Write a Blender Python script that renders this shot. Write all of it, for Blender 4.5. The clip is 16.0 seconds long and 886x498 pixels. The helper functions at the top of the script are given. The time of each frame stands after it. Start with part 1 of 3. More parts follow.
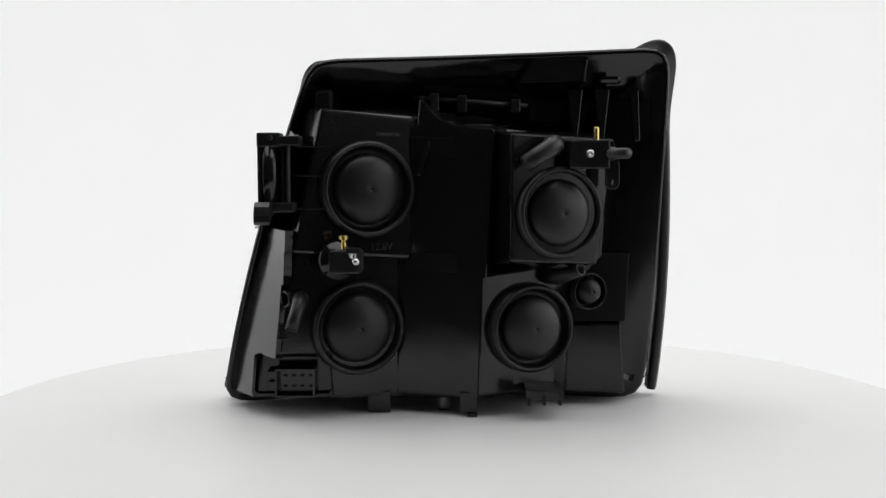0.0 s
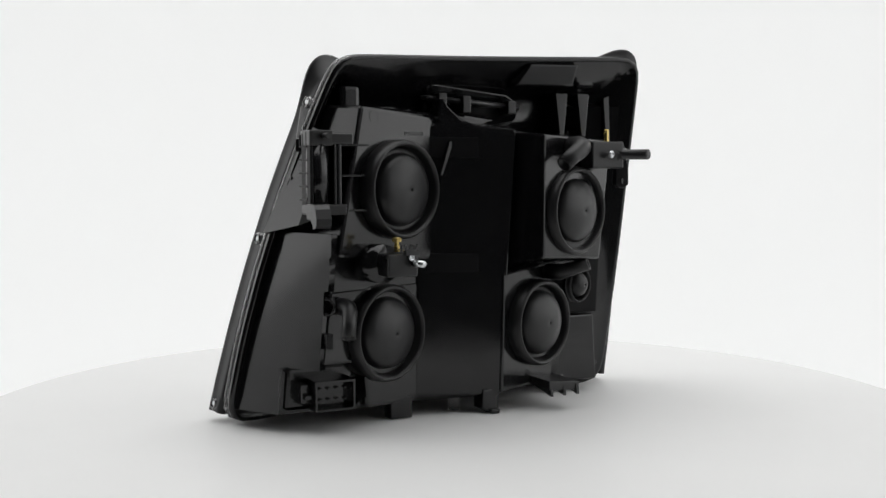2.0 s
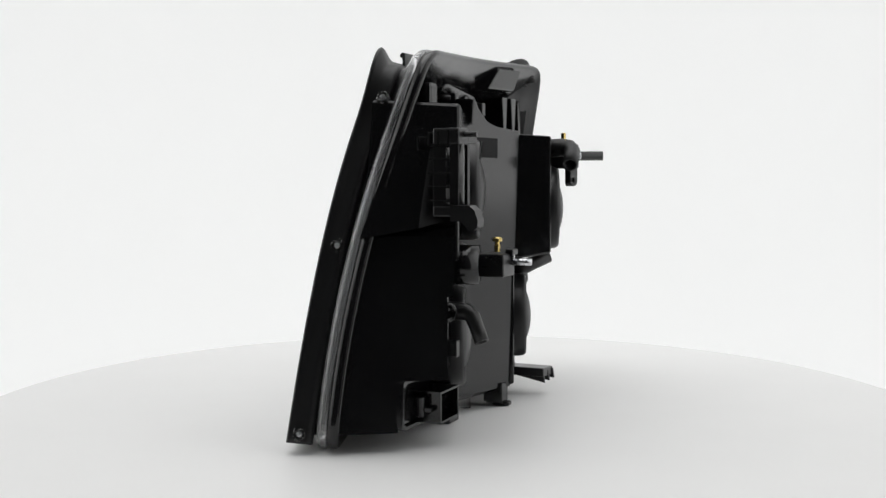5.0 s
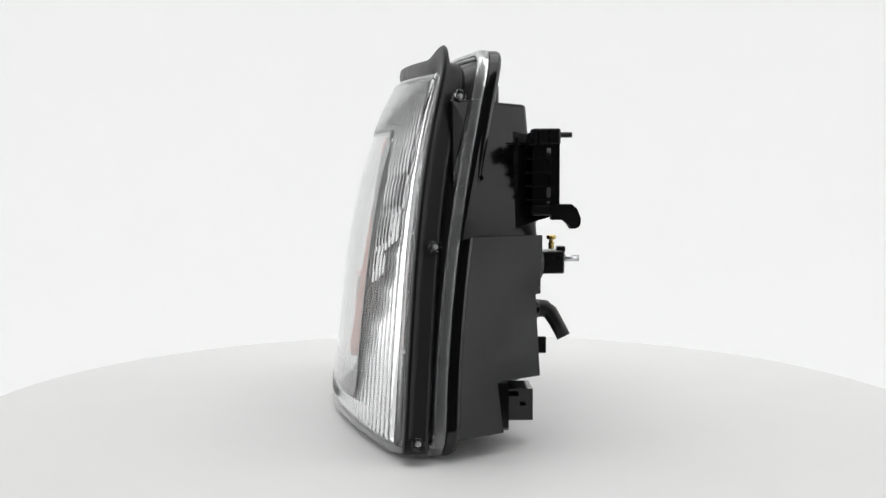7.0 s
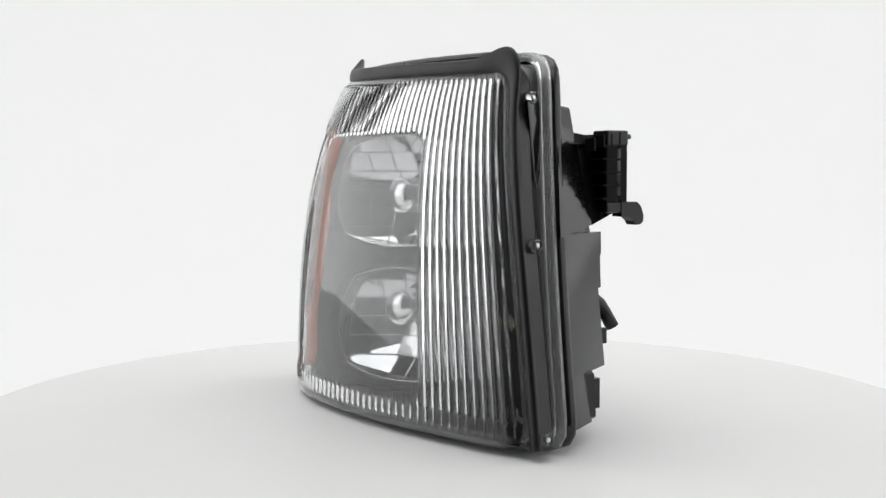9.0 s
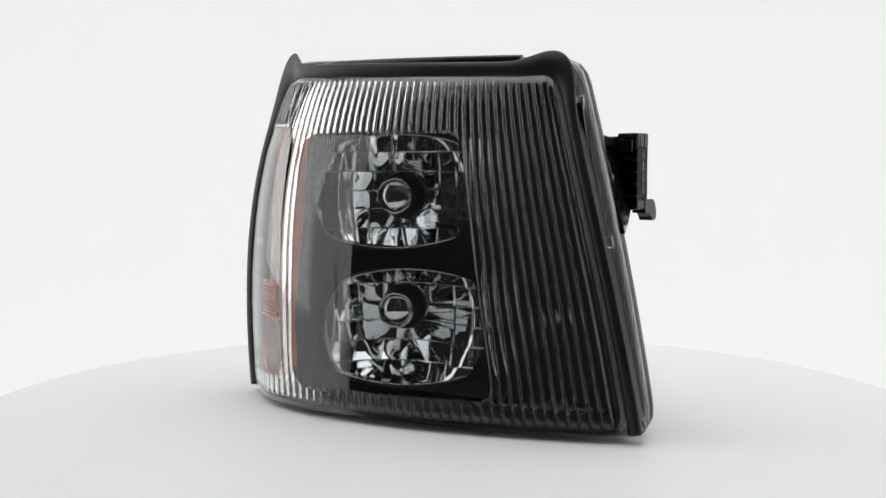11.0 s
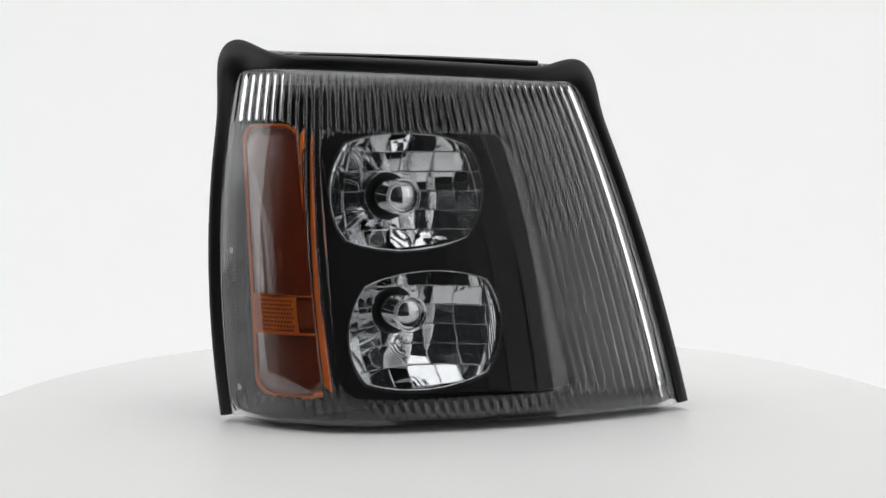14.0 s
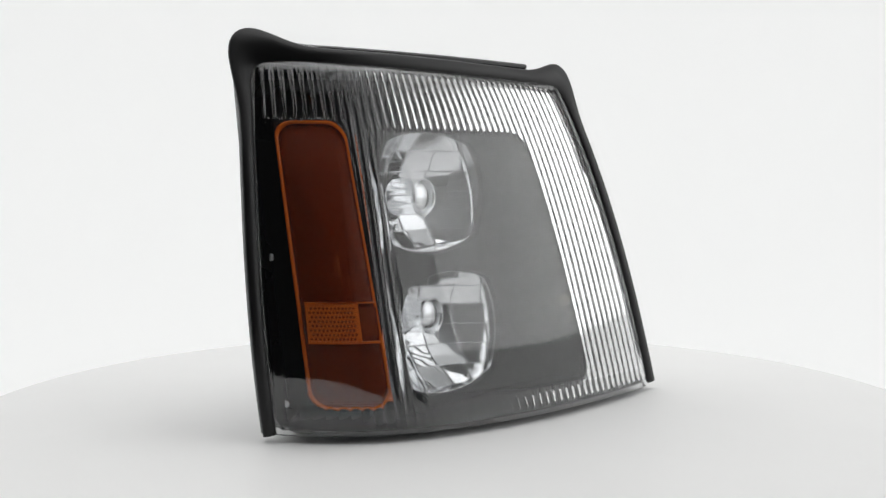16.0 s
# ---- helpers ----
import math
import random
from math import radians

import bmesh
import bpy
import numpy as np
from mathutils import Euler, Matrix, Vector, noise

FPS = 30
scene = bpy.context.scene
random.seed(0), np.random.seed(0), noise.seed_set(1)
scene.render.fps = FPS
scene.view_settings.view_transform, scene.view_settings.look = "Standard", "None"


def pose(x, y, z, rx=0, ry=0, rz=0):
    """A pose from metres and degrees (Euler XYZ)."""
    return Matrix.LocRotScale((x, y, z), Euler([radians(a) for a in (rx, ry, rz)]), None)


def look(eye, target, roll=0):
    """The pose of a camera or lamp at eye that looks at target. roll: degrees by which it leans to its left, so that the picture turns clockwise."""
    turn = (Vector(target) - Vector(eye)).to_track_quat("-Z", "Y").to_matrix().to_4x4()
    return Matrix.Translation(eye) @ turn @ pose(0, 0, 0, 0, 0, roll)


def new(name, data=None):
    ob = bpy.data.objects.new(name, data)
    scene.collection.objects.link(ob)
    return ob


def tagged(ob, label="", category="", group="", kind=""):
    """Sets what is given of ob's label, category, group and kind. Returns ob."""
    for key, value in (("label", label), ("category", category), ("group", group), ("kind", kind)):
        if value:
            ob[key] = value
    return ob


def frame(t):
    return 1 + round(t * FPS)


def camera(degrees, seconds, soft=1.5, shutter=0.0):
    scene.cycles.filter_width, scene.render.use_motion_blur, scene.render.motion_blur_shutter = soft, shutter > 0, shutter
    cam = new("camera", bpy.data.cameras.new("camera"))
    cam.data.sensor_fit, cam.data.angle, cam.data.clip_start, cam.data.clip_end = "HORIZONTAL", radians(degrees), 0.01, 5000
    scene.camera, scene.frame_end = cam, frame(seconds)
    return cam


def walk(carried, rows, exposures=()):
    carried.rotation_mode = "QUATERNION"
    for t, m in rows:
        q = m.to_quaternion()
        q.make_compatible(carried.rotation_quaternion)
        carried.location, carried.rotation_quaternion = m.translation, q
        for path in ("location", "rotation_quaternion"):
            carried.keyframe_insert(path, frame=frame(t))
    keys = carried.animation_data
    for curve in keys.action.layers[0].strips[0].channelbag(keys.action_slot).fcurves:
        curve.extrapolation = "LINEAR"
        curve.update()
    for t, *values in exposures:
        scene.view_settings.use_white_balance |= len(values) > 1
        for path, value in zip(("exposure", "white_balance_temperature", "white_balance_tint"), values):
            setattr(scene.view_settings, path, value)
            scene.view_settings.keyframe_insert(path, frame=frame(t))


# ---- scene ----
cam = camera(43.35, 16.0)
EYE = pose(0, -1.1, 0.236, 90 - 4.13, 0.16, 0.25)
walk(cam, [(0, EYE), (16, EYE)])

# ---- studio light: a glowing white sweep round the turntable, one softbox above, the camera's side left dark ----
world = bpy.data.worlds.new("studio")
scene.world = world
world.use_nodes = True
world.node_tree.nodes["Background"].inputs[0].default_value = (0.95, 0.97, 1.0, 1)
world.node_tree.nodes["Background"].inputs[1].default_value = 0.02
lamp = bpy.data.lights.new("overhead_softbox", "AREA")
lamp.shape, lamp.size, lamp.size_y, lamp.energy = "RECTANGLE", 2.0, 2.0, 23.5
softbox = new("overhead_softbox", lamp)
softbox.matrix_world = look((0, 0.0, 1.85), (0, 0.0, 0))
for eye, width, height, watts in (((-1.65, 0.30, 0.85), 1.5, 1.5, 6), ((1.70, -0.05, 0.85), 1.6, 1.5, 7)):
    lamp = bpy.data.lights.new("side_softbox", "AREA")
    lamp.shape, lamp.size, lamp.size_y, lamp.energy = "RECTANGLE", width, height, watts
    softbox = new("side_softbox", lamp)
    softbox.matrix_world = look(eye, (0, 0, 0.3))
# the far end of the side light falls off towards the camera: added upright strip lamps, each dimmer than the last
for degrees, watts in ((-33, 0.31), (-39, 0.235), (-45, 0.160), (-51, 0.095), (-57, 0.05), (-63, 0.025)):
    a = radians(degrees)
    lamp = bpy.data.lights.new("side_softbox", "AREA")
    lamp.shape, lamp.size, lamp.size_y, lamp.energy = "RECTANGLE", 0.172, 1.4, watts
    softbox = new("side_softbox", lamp)
    softbox.matrix_world = look((1.63 * math.cos(a), 1.63 * math.sin(a), 0.80), (0, 0, 0.3))
# the paper's own emission, standing in for lamps that light the backdrop
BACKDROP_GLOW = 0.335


# ---- materials ----
def material(name, color, rough=0.5, metal=0.0, vary=0.0, size=300.0, bump=0.0, wear=0.0, emit=0.0, spec=0.5):
    """A principled surface: colour varied at two scales, a fine relief, and uneven gloss."""
    m = bpy.data.materials.new(name)
    m.use_nodes = True
    nt = m.node_tree
    b = nt.nodes["Principled BSDF"]
    b.inputs["Base Color"].default_value = (*color, 1)
    b.inputs["Roughness"].default_value = rough
    b.inputs["Metallic"].default_value = metal
    b.inputs["Specular IOR Level"].default_value = spec
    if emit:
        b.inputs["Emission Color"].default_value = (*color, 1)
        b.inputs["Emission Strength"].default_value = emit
    co = nt.nodes.new("ShaderNodeTexCoord")

    def noise_at(scale, detail=3.0):
        n = nt.nodes.new("ShaderNodeTexNoise")
        n.inputs["Scale"].default_value = scale
        n.inputs["Detail"].default_value = detail
        nt.links.new(co.outputs["Object"], n.inputs["Vector"])
        return n.outputs["Fac"]

    def ranged(value, lo, hi):
        r = nt.nodes.new("ShaderNodeMapRange")
        r.inputs["From Min"].default_value, r.inputs["From Max"].default_value = 0.3, 0.7
        r.inputs["To Min"].default_value, r.inputs["To Max"].default_value = lo, hi
        nt.links.new(value, r.inputs["Value"])
        return r.outputs["Result"]

    if vary:
        mix = nt.nodes.new("ShaderNodeMix")
        mix.data_type = "RGBA"
        mix.inputs["A"].default_value = (*[c * (1 - vary) for c in color], 1)
        mix.inputs["B"].default_value = (*[min(1, c * (1 + vary)) for c in color], 1)
        nt.links.new(noise_at(size * 0.06, 4), mix.inputs["Factor"])
        nt.links.new(mix.outputs["Result"], b.inputs["Base Color"])
    if wear:
        nt.links.new(ranged(noise_at(size * 0.09, 5), rough - wear, rough + wear), b.inputs["Roughness"])
    if bump:
        bp = nt.nodes.new("ShaderNodeBump")
        bp.inputs["Strength"].default_value = bump
        bp.inputs["Distance"].default_value = 0.0004
        nt.links.new(noise_at(size * 4, 2), bp.inputs["Height"])
        nt.links.new(bp.outputs["Normal"], b.inputs["Normal"])
    return m


def clear_plastic(name, color=(1, 1, 1), rough=0.0, ior=1.586):
    m = bpy.data.materials.new(name)
    m.use_nodes = True
    b = m.node_tree.nodes["Principled BSDF"]
    b.inputs["Base Color"].default_value = (*color, 1)
    b.inputs["Roughness"].default_value = rough
    b.inputs["Transmission Weight"].default_value = 1
    b.inputs["IOR"].default_value = ior
    return m


BLACK = material("black_housing_plastic", (0.006, 0.006, 0.0065), 0.15, vary=0.3, bump=0.03, wear=0.05)
SATIN = material("satin_black_plastic", (0.008, 0.008, 0.0085), 0.32, vary=0.3, bump=0.15, wear=0.06)
RUBBER = material("black_rubber", (0.009, 0.009, 0.0095), 0.40, vary=0.3, bump=0.08, wear=0.07, spec=0.40)
BEZEL = material("matt_black_bezel", (0.006, 0.006, 0.0065), 0.45, vary=0.2, bump=0.08, wear=0.05, spec=0.12)
CHROME = material("mirror_chrome", (0.80, 0.81, 0.82), 0.03, 1.0, wear=0.012, size=200)
BRASS = material("brass", (0.62, 0.47, 0.17), 0.25, 1.0, vary=0.15, wear=0.08, size=900)
STEEL = material("zinc_steel", (0.62, 0.63, 0.65), 0.3, 1.0, vary=0.1, wear=0.08, size=900)
GREY = material("worn_grey_plastic", (0.022, 0.022, 0.023), 0.36, vary=0.25, bump=0.1, wear=0.08)
CLEAR = clear_plastic("clear_polycarbonate", (0.87, 0.875, 0.88))
WHITE = material("white_laminate", (0.765, 0.765, 0.76), 0.5, vary=0.012, bump=0.05, wear=0.05, size=120)
PAPER = material("glowing_backdrop_paper", (0.808, 0.811, 0.809), 0.9, vary=0.006, size=20, emit=BACKDROP_GLOW)
UNSEEN_CEILING = material("white_unseen_ceiling", (0.8, 0.8, 0.79), 0.9, vary=0.01, size=20)
MOULDED = clear_plastic("moulded_clear_edge", (0.93, 0.935, 0.945), 0.05)
MOULDED.node_tree.nodes["Principled BSDF"].inputs["Transmission Weight"].default_value = 0.9
BULB = clear_plastic("bulb_glass", (0.85, 0.78, 0.60), 0.2)
BULB.node_tree.nodes["Principled BSDF"].inputs["Transmission Weight"].default_value = 0.85

# lighter oranges for edge and band: light caught in the amber, put into colour
AMBER_EDGE_LIT = material("amber_edge_painted_glow", (0.62, 0.12, 0.008), 0.25, vary=0.35, size=700)
AMBER_LIT = material("amber_painted_lit", (0.62, 0.13, 0.008), 0.3, vary=0.2, size=900)
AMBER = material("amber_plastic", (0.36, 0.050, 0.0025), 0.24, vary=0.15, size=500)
nt = AMBER.node_tree
pb = nt.nodes["Principled BSDF"]
pb.inputs["Transmission Weight"].default_value = 0.55
pb.inputs["IOR"].default_value = 1.49
tc = nt.nodes.new("ShaderNodeTexCoord")
vo = nt.nodes.new("ShaderNodeTexVoronoi")
vo.inputs["Scale"].default_value = 760
bp = nt.nodes.new("ShaderNodeBump")
bp.inputs["Strength"].default_value, bp.inputs["Distance"].default_value = 0.3, 0.0005
nt.links.new(tc.outputs["Object"], vo.inputs["Vector"])
wv = nt.nodes.new("ShaderNodeTexWave")
wv.bands_direction = "Z"
wv.inputs["Scale"].default_value, wv.inputs["Distortion"].default_value = 150, 0.4
ad = nt.nodes.new("ShaderNodeMath")
ad.operation = "ADD"
nt.links.new(tc.outputs["Object"], wv.inputs["Vector"])
nt.links.new(vo.outputs["Distance"], ad.inputs[0])
nt.links.new(wv.outputs["Fac"], ad.inputs[1])
nt.links.new(ad.outputs[0], bp.inputs["Height"])
nt.links.new(bp.outputs["Normal"], pb.inputs["Normal"])


# ---- mesh helpers ----
def part(name, bm, mat, parent=None, label="", smooth=False, turned=False):
    me = bpy.data.meshes.new(name)
    if not turned:
        bmesh.ops.recalc_face_normals(bm, faces=bm.faces)
    for f in bm.faces:
        f.smooth = smooth
    bm.to_mesh(me)
    bm.free()
    me.materials.append(mat)
    ob = new(name, me)
    ob.parent = parent
    if label:
        ob["label"] = label
    return ob


def loft(bm, rings, cap=(True, True), closed=True):
    rows = [[bm.verts.new(p) for p in r] for r in rings]
    n = len(rows[0])
    for a, b in zip(rows, rows[1:]):
        for i in range(n if closed else n - 1):
            j = (i + 1) % n
            bm.faces.new((a[i], a[j], b[j], b[i]))
    if cap[0]:
        bm.faces.new(rows[0][::-1])
    if cap[1]:
        bm.faces.new(rows[-1])
    return rows


def soften(bm, verts, width=0.0015, segments=2):
    """Rounds the sharp edges between the given vertices."""
    keep = set(verts)
    bm.normal_update()
    edges = [e for e in bm.edges if e.verts[0] in keep and e.verts[1] in keep and len(e.link_faces) == 2
             and e.calc_face_angle(0) > 0.5]
    bmesh.ops.bevel(bm, geom=edges, offset=width, segments=segments, affect="EDGES", profile=0.5, clamp_overlap=True)


def prism(bm, rear, plane, front, base=None, width=0.0015):
    """A moulded block: the outline rear, of (x, z), lies on the plane y = c + k x + m z; it runs to the depth front (or one depth a corner), where its outline is base."""
    c, k, m = plane
    base = base or rear
    depths = [front] * len(base) if isinstance(front, (int, float)) else front
    rows = loft(bm, [[(x, y, z) for (x, z), y in zip(base, depths)], [(x, c + k * x + m * z, z) for x, z in rear]])
    bmesh.ops.recalc_face_normals(bm, faces=bm.faces)
    soften(bm, rows[0] + rows[1], width)


def block(bm, x0, x1, y0, y1, z0, z1, width=0.001):
    prism(bm, [(x0, z0), (x1, z0), (x1, z1), (x0, z1)], (y0, 0, 0), y1, width=width)


def turn(bm, profile, centre, axis, n=40, start=0.0, sweep=2 * math.pi):
    """Turns a profile of (radius, distance along the axis) about the axis through centre."""
    q = Vector((0, 0, 1)).rotation_difference(Vector(axis).normalized()).to_matrix()
    rings = []
    for r, d in profile:
        rings.append([Vector(centre) + q @ Vector((r * math.cos(start + sweep * i / n), r * math.sin(start + sweep * i / n), d)) for i in range(n)])
    loft(bm, rings, (profile[0][0] > 1e-6, profile[-1][0] > 1e-6))


def tube(bm, path, radius, n=14, hollow=0.0):
    """A round bar along a path of points."""
    path = [Vector(p) for p in path]
    rings = []
    for i, p in enumerate(path):
        d = (path[min(i + 1, len(path) - 1)] - path[max(i - 1, 0)]).normalized()
        a = d.orthogonal().normalized() if not rings else (last - d * last.dot(d)).normalized()
        last = a
        b = d.cross(a)
        r = radius[i] if isinstance(radius, (list, tuple)) else radius
        rings.append([p + (a * math.cos(2 * math.pi * k / n) + b * math.sin(2 * math.pi * k / n)) * r for k in range(n)])
    if hollow:
        d = (path[-1] - path[-2]).normalized()
        end = rings[-1]
        c = path[-1]
        rings.append([c + (v - c) * hollow for v in end])
        rings.append([c + (v - c) * hollow - d * radius_of(radius) * 1.5 for v in end])
    loft(bm, rings)


def radius_of(r):
    return r[-1] if isinstance(r, (list, tuple)) else r


def spline(values, s):
    """A smooth curve through evenly spaced values, at s from 0 to 1."""
    n = len(values) - 1
    x = min(max(s, 0), 1) * n
    i = min(int(x), n - 1)
    f = x - i
    p1, p2 = values[i], values[i + 1]
    p0 = values[i - 1] if i else 2 * p1 - p2
    p3 = values[i + 2] if i + 2 <= n else 2 * p2 - p1
    return 0.5 * (2 * p1 + (p2 - p0) * f + (2 * p0 - 5 * p1 + 4 * p2 - p3) * f * f + (3 * p1 - p0 - 3 * p2 + p3) * f ** 3)


# ---- setting ----
bm = bmesh.new()
arc = [radians(a) for a in range(-45, 205, 3)]
loft(bm, [[(2.2 * math.cos(a), 2.2 * math.sin(a), z) for a in arc] for z in (-0.9, -0.55, 0, 1.2, 2.2, 3.1)], (False, False), False)
# unseen cove of the same glowing paper, added to brighten the backdrop's foot
arc = [radians(a) for a in range(-12, 193, 3)]
loft(bm, [[(r * math.cos(a), r * math.sin(a), z) for a in arc] for r, z in ((0.62, -0.885), (1.3, -0.885), (1.87, -0.885), (2.02, -0.86), (2.13, -0.78), (2.18, -0.67), (2.2, -0.55))], (False, False), False)
tagged(part("backdrop", bm, PAPER, smooth=True), "white seamless paper backdrop with an added even glow", "backdrop", kind="structure")
# white half-disc added out of view so the lens's upper part reflects brightness
bm = bmesh.new()
rim_line = [(2.25 * math.cos(radians(a)), 2.25 * math.sin(radians(a))) for a in range(-12, 193, 5)]
loft(bm, [[(x, y, z) for x, y in rim_line] for z in (3.105, 3.155)])
tagged(part("ceiling", bm, UNSEEN_CEILING), "plain white ceiling, added unseen to brighten the lens's reflections", "ceiling", kind="structure")
bm = bmesh.new()
loft(bm, [[(x, y, -0.9) for x, y in ((-3.5, -3.5), (3.5, -3.5), (3.5, 3.5), (-3.5, 3.5))],
          [(x, y, -0.95) for x, y in ((-3.5, -3.5), (3.5, -3.5), (3.5, 3.5), (-3.5, 3.5))]])
tagged(part("floor", bm, SATIN), "dark studio floor under the table", "floor", kind="structure")

bm = bmesh.new()
turn(bm, [(0.30, -0.9), (0.30, -0.88), (0.22, -0.87), (0.22, -0.05), (0.26, -0.0222)], (0, 0, 0), (0, 0, 1), 48)
tagged(part("table_base", bm, SATIN, smooth=False), "plain dark round base under the turntable", "table base", kind="structure")
bm = bmesh.new()
turn(bm, [(0.44, -0.022), (0.468, -0.020), (0.472, -0.014), (0.472, -0.0012), (0.4716, -0.0003), (0.4710, 0)], (0, 0, 0), (0, 0, 1), 160)
turntable = tagged(part("turntable", bm, WHITE), "round white laminate turntable top, slowly turning", "turntable")
bm = bmesh.new()
loft(bm, [[(r * math.cos(math.pi * i / 80), r * math.sin(math.pi * i / 80), z) for i in range(160)]
          for r, z in ((0.4722, -0.020), (0.4728, -0.019), (0.4728, -0.004), (0.4726, -0.0034), (0.4722, -0.0034), (0.4722, -0.020))], (False, False))
part("edge_band", bm, WHITE, turntable)

# ---- headlight ----
headlight = tagged(new("headlight"), "black car headlight with clear ribbed lens on a white turntable", "headlight")


# the lens: s runs from its narrow side to its broad side, z upwards
def edge_low(z):
    return -0.2225 + 0.215 * z + 0.26 * z * z


def edge_high(z):
    return 0.2065 + 0.1395 * z - 0.44 * z * z


def top_of(s):
    return 0.3205 + 0.0115 * s


def lens_point(s, z):
    x = edge_low(z) + s * (edge_high(z) - edge_low(z))
    belly = spline((0.0515, 0.075, 0.095, 0.110, 0.118, 0.1185, 0.104, 0.062), s)
    belly += 0.45 * max(0, s - 0.6) * z * (0.33 - z)
    lean = 1 - 0.48 * (1 - s) ** 3 - 0.28 * s ** 4
    roll = 0.0075 * max(0, 1 - s / 0.04) ** 2 + 0.004 * max(0, 1 - (1 - s) / 0.02) ** 2
    roll += 0.002 * max(0, (z - top_of(s) + 0.006) / 0.006) ** 2
    return Vector((x, belly - (0.11 * z + 3.6 * z ** 4) * lean - roll, z))


def lens_normal(s, z):
    e = 0.004
    a = lens_point(min(s + e, 1), z) - lens_point(max(s - e, 0), z)
    b = lens_point(s, z + e) - lens_point(s, z - e)
    return b.cross(a).normalized()


RIBS, LOW = 47, 0.008


def ribbed(s, z):
    """How strongly the flutes stand at a place of the lens: none over the lamps' window and the amber window."""
    x = lens_point(s, z).x
    def window(x0, x1, z0, z1, r):
        dx, dz = max(x0 + r - x, x - x1 + r, 0), max(z0 + r - z, z - z1 + r, 0)
        return min(1, max(0, (r - math.hypot(dx, dz)) / 0.003))

    right = -0.112 + (z - 0.034) * 0.235
    inside = max(window(right, 0.107 + 0.075 * (z - 0.03), 0.027, 0.272, 0.022), window(0.1195 + 0.09 * (z - 0.03), 0.2300, 0.030, 0.282, 0.018))
    ends = min(1, max(0, (z - LOW - 0.006) / 0.004), max(0, (top_of(s) - 0.0045 - z) / 0.003), max(0, (s - 0.014) / 0.006), max(0, (0.985 - s) / 0.01))
    return (1 - inside) * ends * (0.75 if z < 0.03 else 1.0)


def flute(q):
    """A round rib of 8.5 mm pitch: its height at q from -1 to 1."""
    return math.sqrt(0.0057 ** 2 - (0.00425 * q) ** 2) - 0.00380


bm = bmesh.new()
ns, nz = RIBS * 12, 100
outer, inner = [], []
for j in range(nz + 1):
    q = 0.09 * j / 24 if j <= 24 else 0.09 + 0.71 * (j - 24) / 28 if j <= 52 else 0.80 + 0.20 * (j - 52) / 48
    ro, ri = [], []
    for i in range(ns + 1):
        s = i / ns
        z = LOW + q * (top_of(s) - LOW)
        p, n = lens_point(s, z), lens_normal(s, z)
        f = (s * RIBS) % 1.0
        ro.append(bm.verts.new(p + n * (flute(2 * f - 1) - 0.0005) * ribbed(s, z)))
        if i % 12 == 0 and j % 4 == 0:
            ri.append(bm.verts.new(p - n * 0.0026))
    outer.append(ro)
    if ri:
        inner.append(ri)
for rows, way in ((outer, -1), (inner, 1)):
    for a, b in zip(rows, rows[1:]):
        for i in range(len(a) - 1):
            bm.faces.new((a[i], a[i + 1], b[i + 1], b[i])[::way])
for a, b in zip(outer[3:], outer[4:-3]):
    for i in range(12, ns - 11, 12):
        e = bm.edges.get((a[i], b[i]))
        if e:
            e.smooth = False


def stitch(fine, coarse, step):
    fine, coarse = [bm.verts.new(v.co) for v in fine], [bm.verts.new(v.co) for v in coarse]
    for i in range(len(coarse) - 1):
        f = bm.faces.new(fine[i * step:(i + 1) * step + 1] + [coarse[i + 1], coarse[i]])
        f.normal_update()
        if f.normal.dot(f.calc_center_median() - Vector((0, 0.05, 0.16))) < 0:
            f.normal_flip()


stitch(outer[0], inner[0], 12)
stitch(outer[-1], inner[-1], 12)
stitch([r[0] for r in outer], [r[0] for r in inner], 4)
stitch([r[-1] for r in outer], [r[-1] for r in inner], 4)
lens = part("lens", bm, CLEAR, headlight, "clear polycarbonate lens with vertical ribs", True, True)
lens.visible_shadow = False

# the rim: loops of points round the lens's edge and round the housing's flange
N = 30


def lens_loop():
    pts = [lens_point(0, LOW + (top_of(0) - LOW) * i / N) for i in range(N)]
    pts += [lens_point(i / N, top_of(i / N)) for i in range(N)]
    pts += [lens_point(1, top_of(1) + (LOW - top_of(1)) * i / N) for i in range(N)]
    pts += [lens_point(1 - i / N, LOW) for i in range(N)]
    return pts


def flange_loop():
    pts = []
    for i in range(N):
        q = i / N
        pts.append(Vector((spline((-0.224, -0.207, -0.185, -0.158, -0.128), q), spline((0.007, 0.003, -0.006, -0.020, -0.037), q), 0.005 + 0.331 * q)))
    for i in range(N):
        q = i / N
        pts.append(Vector((-0.128 + 0.3395 * q, -0.037 + 0.010 * math.sin(math.pi * q) + 0.020 * q, 0.336 + 0.0125 * q)))
    for i in range(N):
        q = i / N
        pts.append(Vector((spline((0.2115, 0.2085, 0.2038, 0.1945), q), spline((-0.017, 0.000, 0.015, 0.029), q), 0.3485 - 0.3445 * q)))
    for i in range(N):
        q = i / N
        pts.append(Vector((0.1945 - 0.4185 * q, 0.029 - 0.022 * q + 0.045 * math.sin(math.pi * q), 0.004 + 0.001 * q)))
    return pts


def rounded(pts, times):
    for _ in range(times):
        n = len(pts)
        pts = [(pts[i - 1] + pts[i] * 2 + pts[(i + 1) % n]) / 4 for i in range(n)]
    return pts


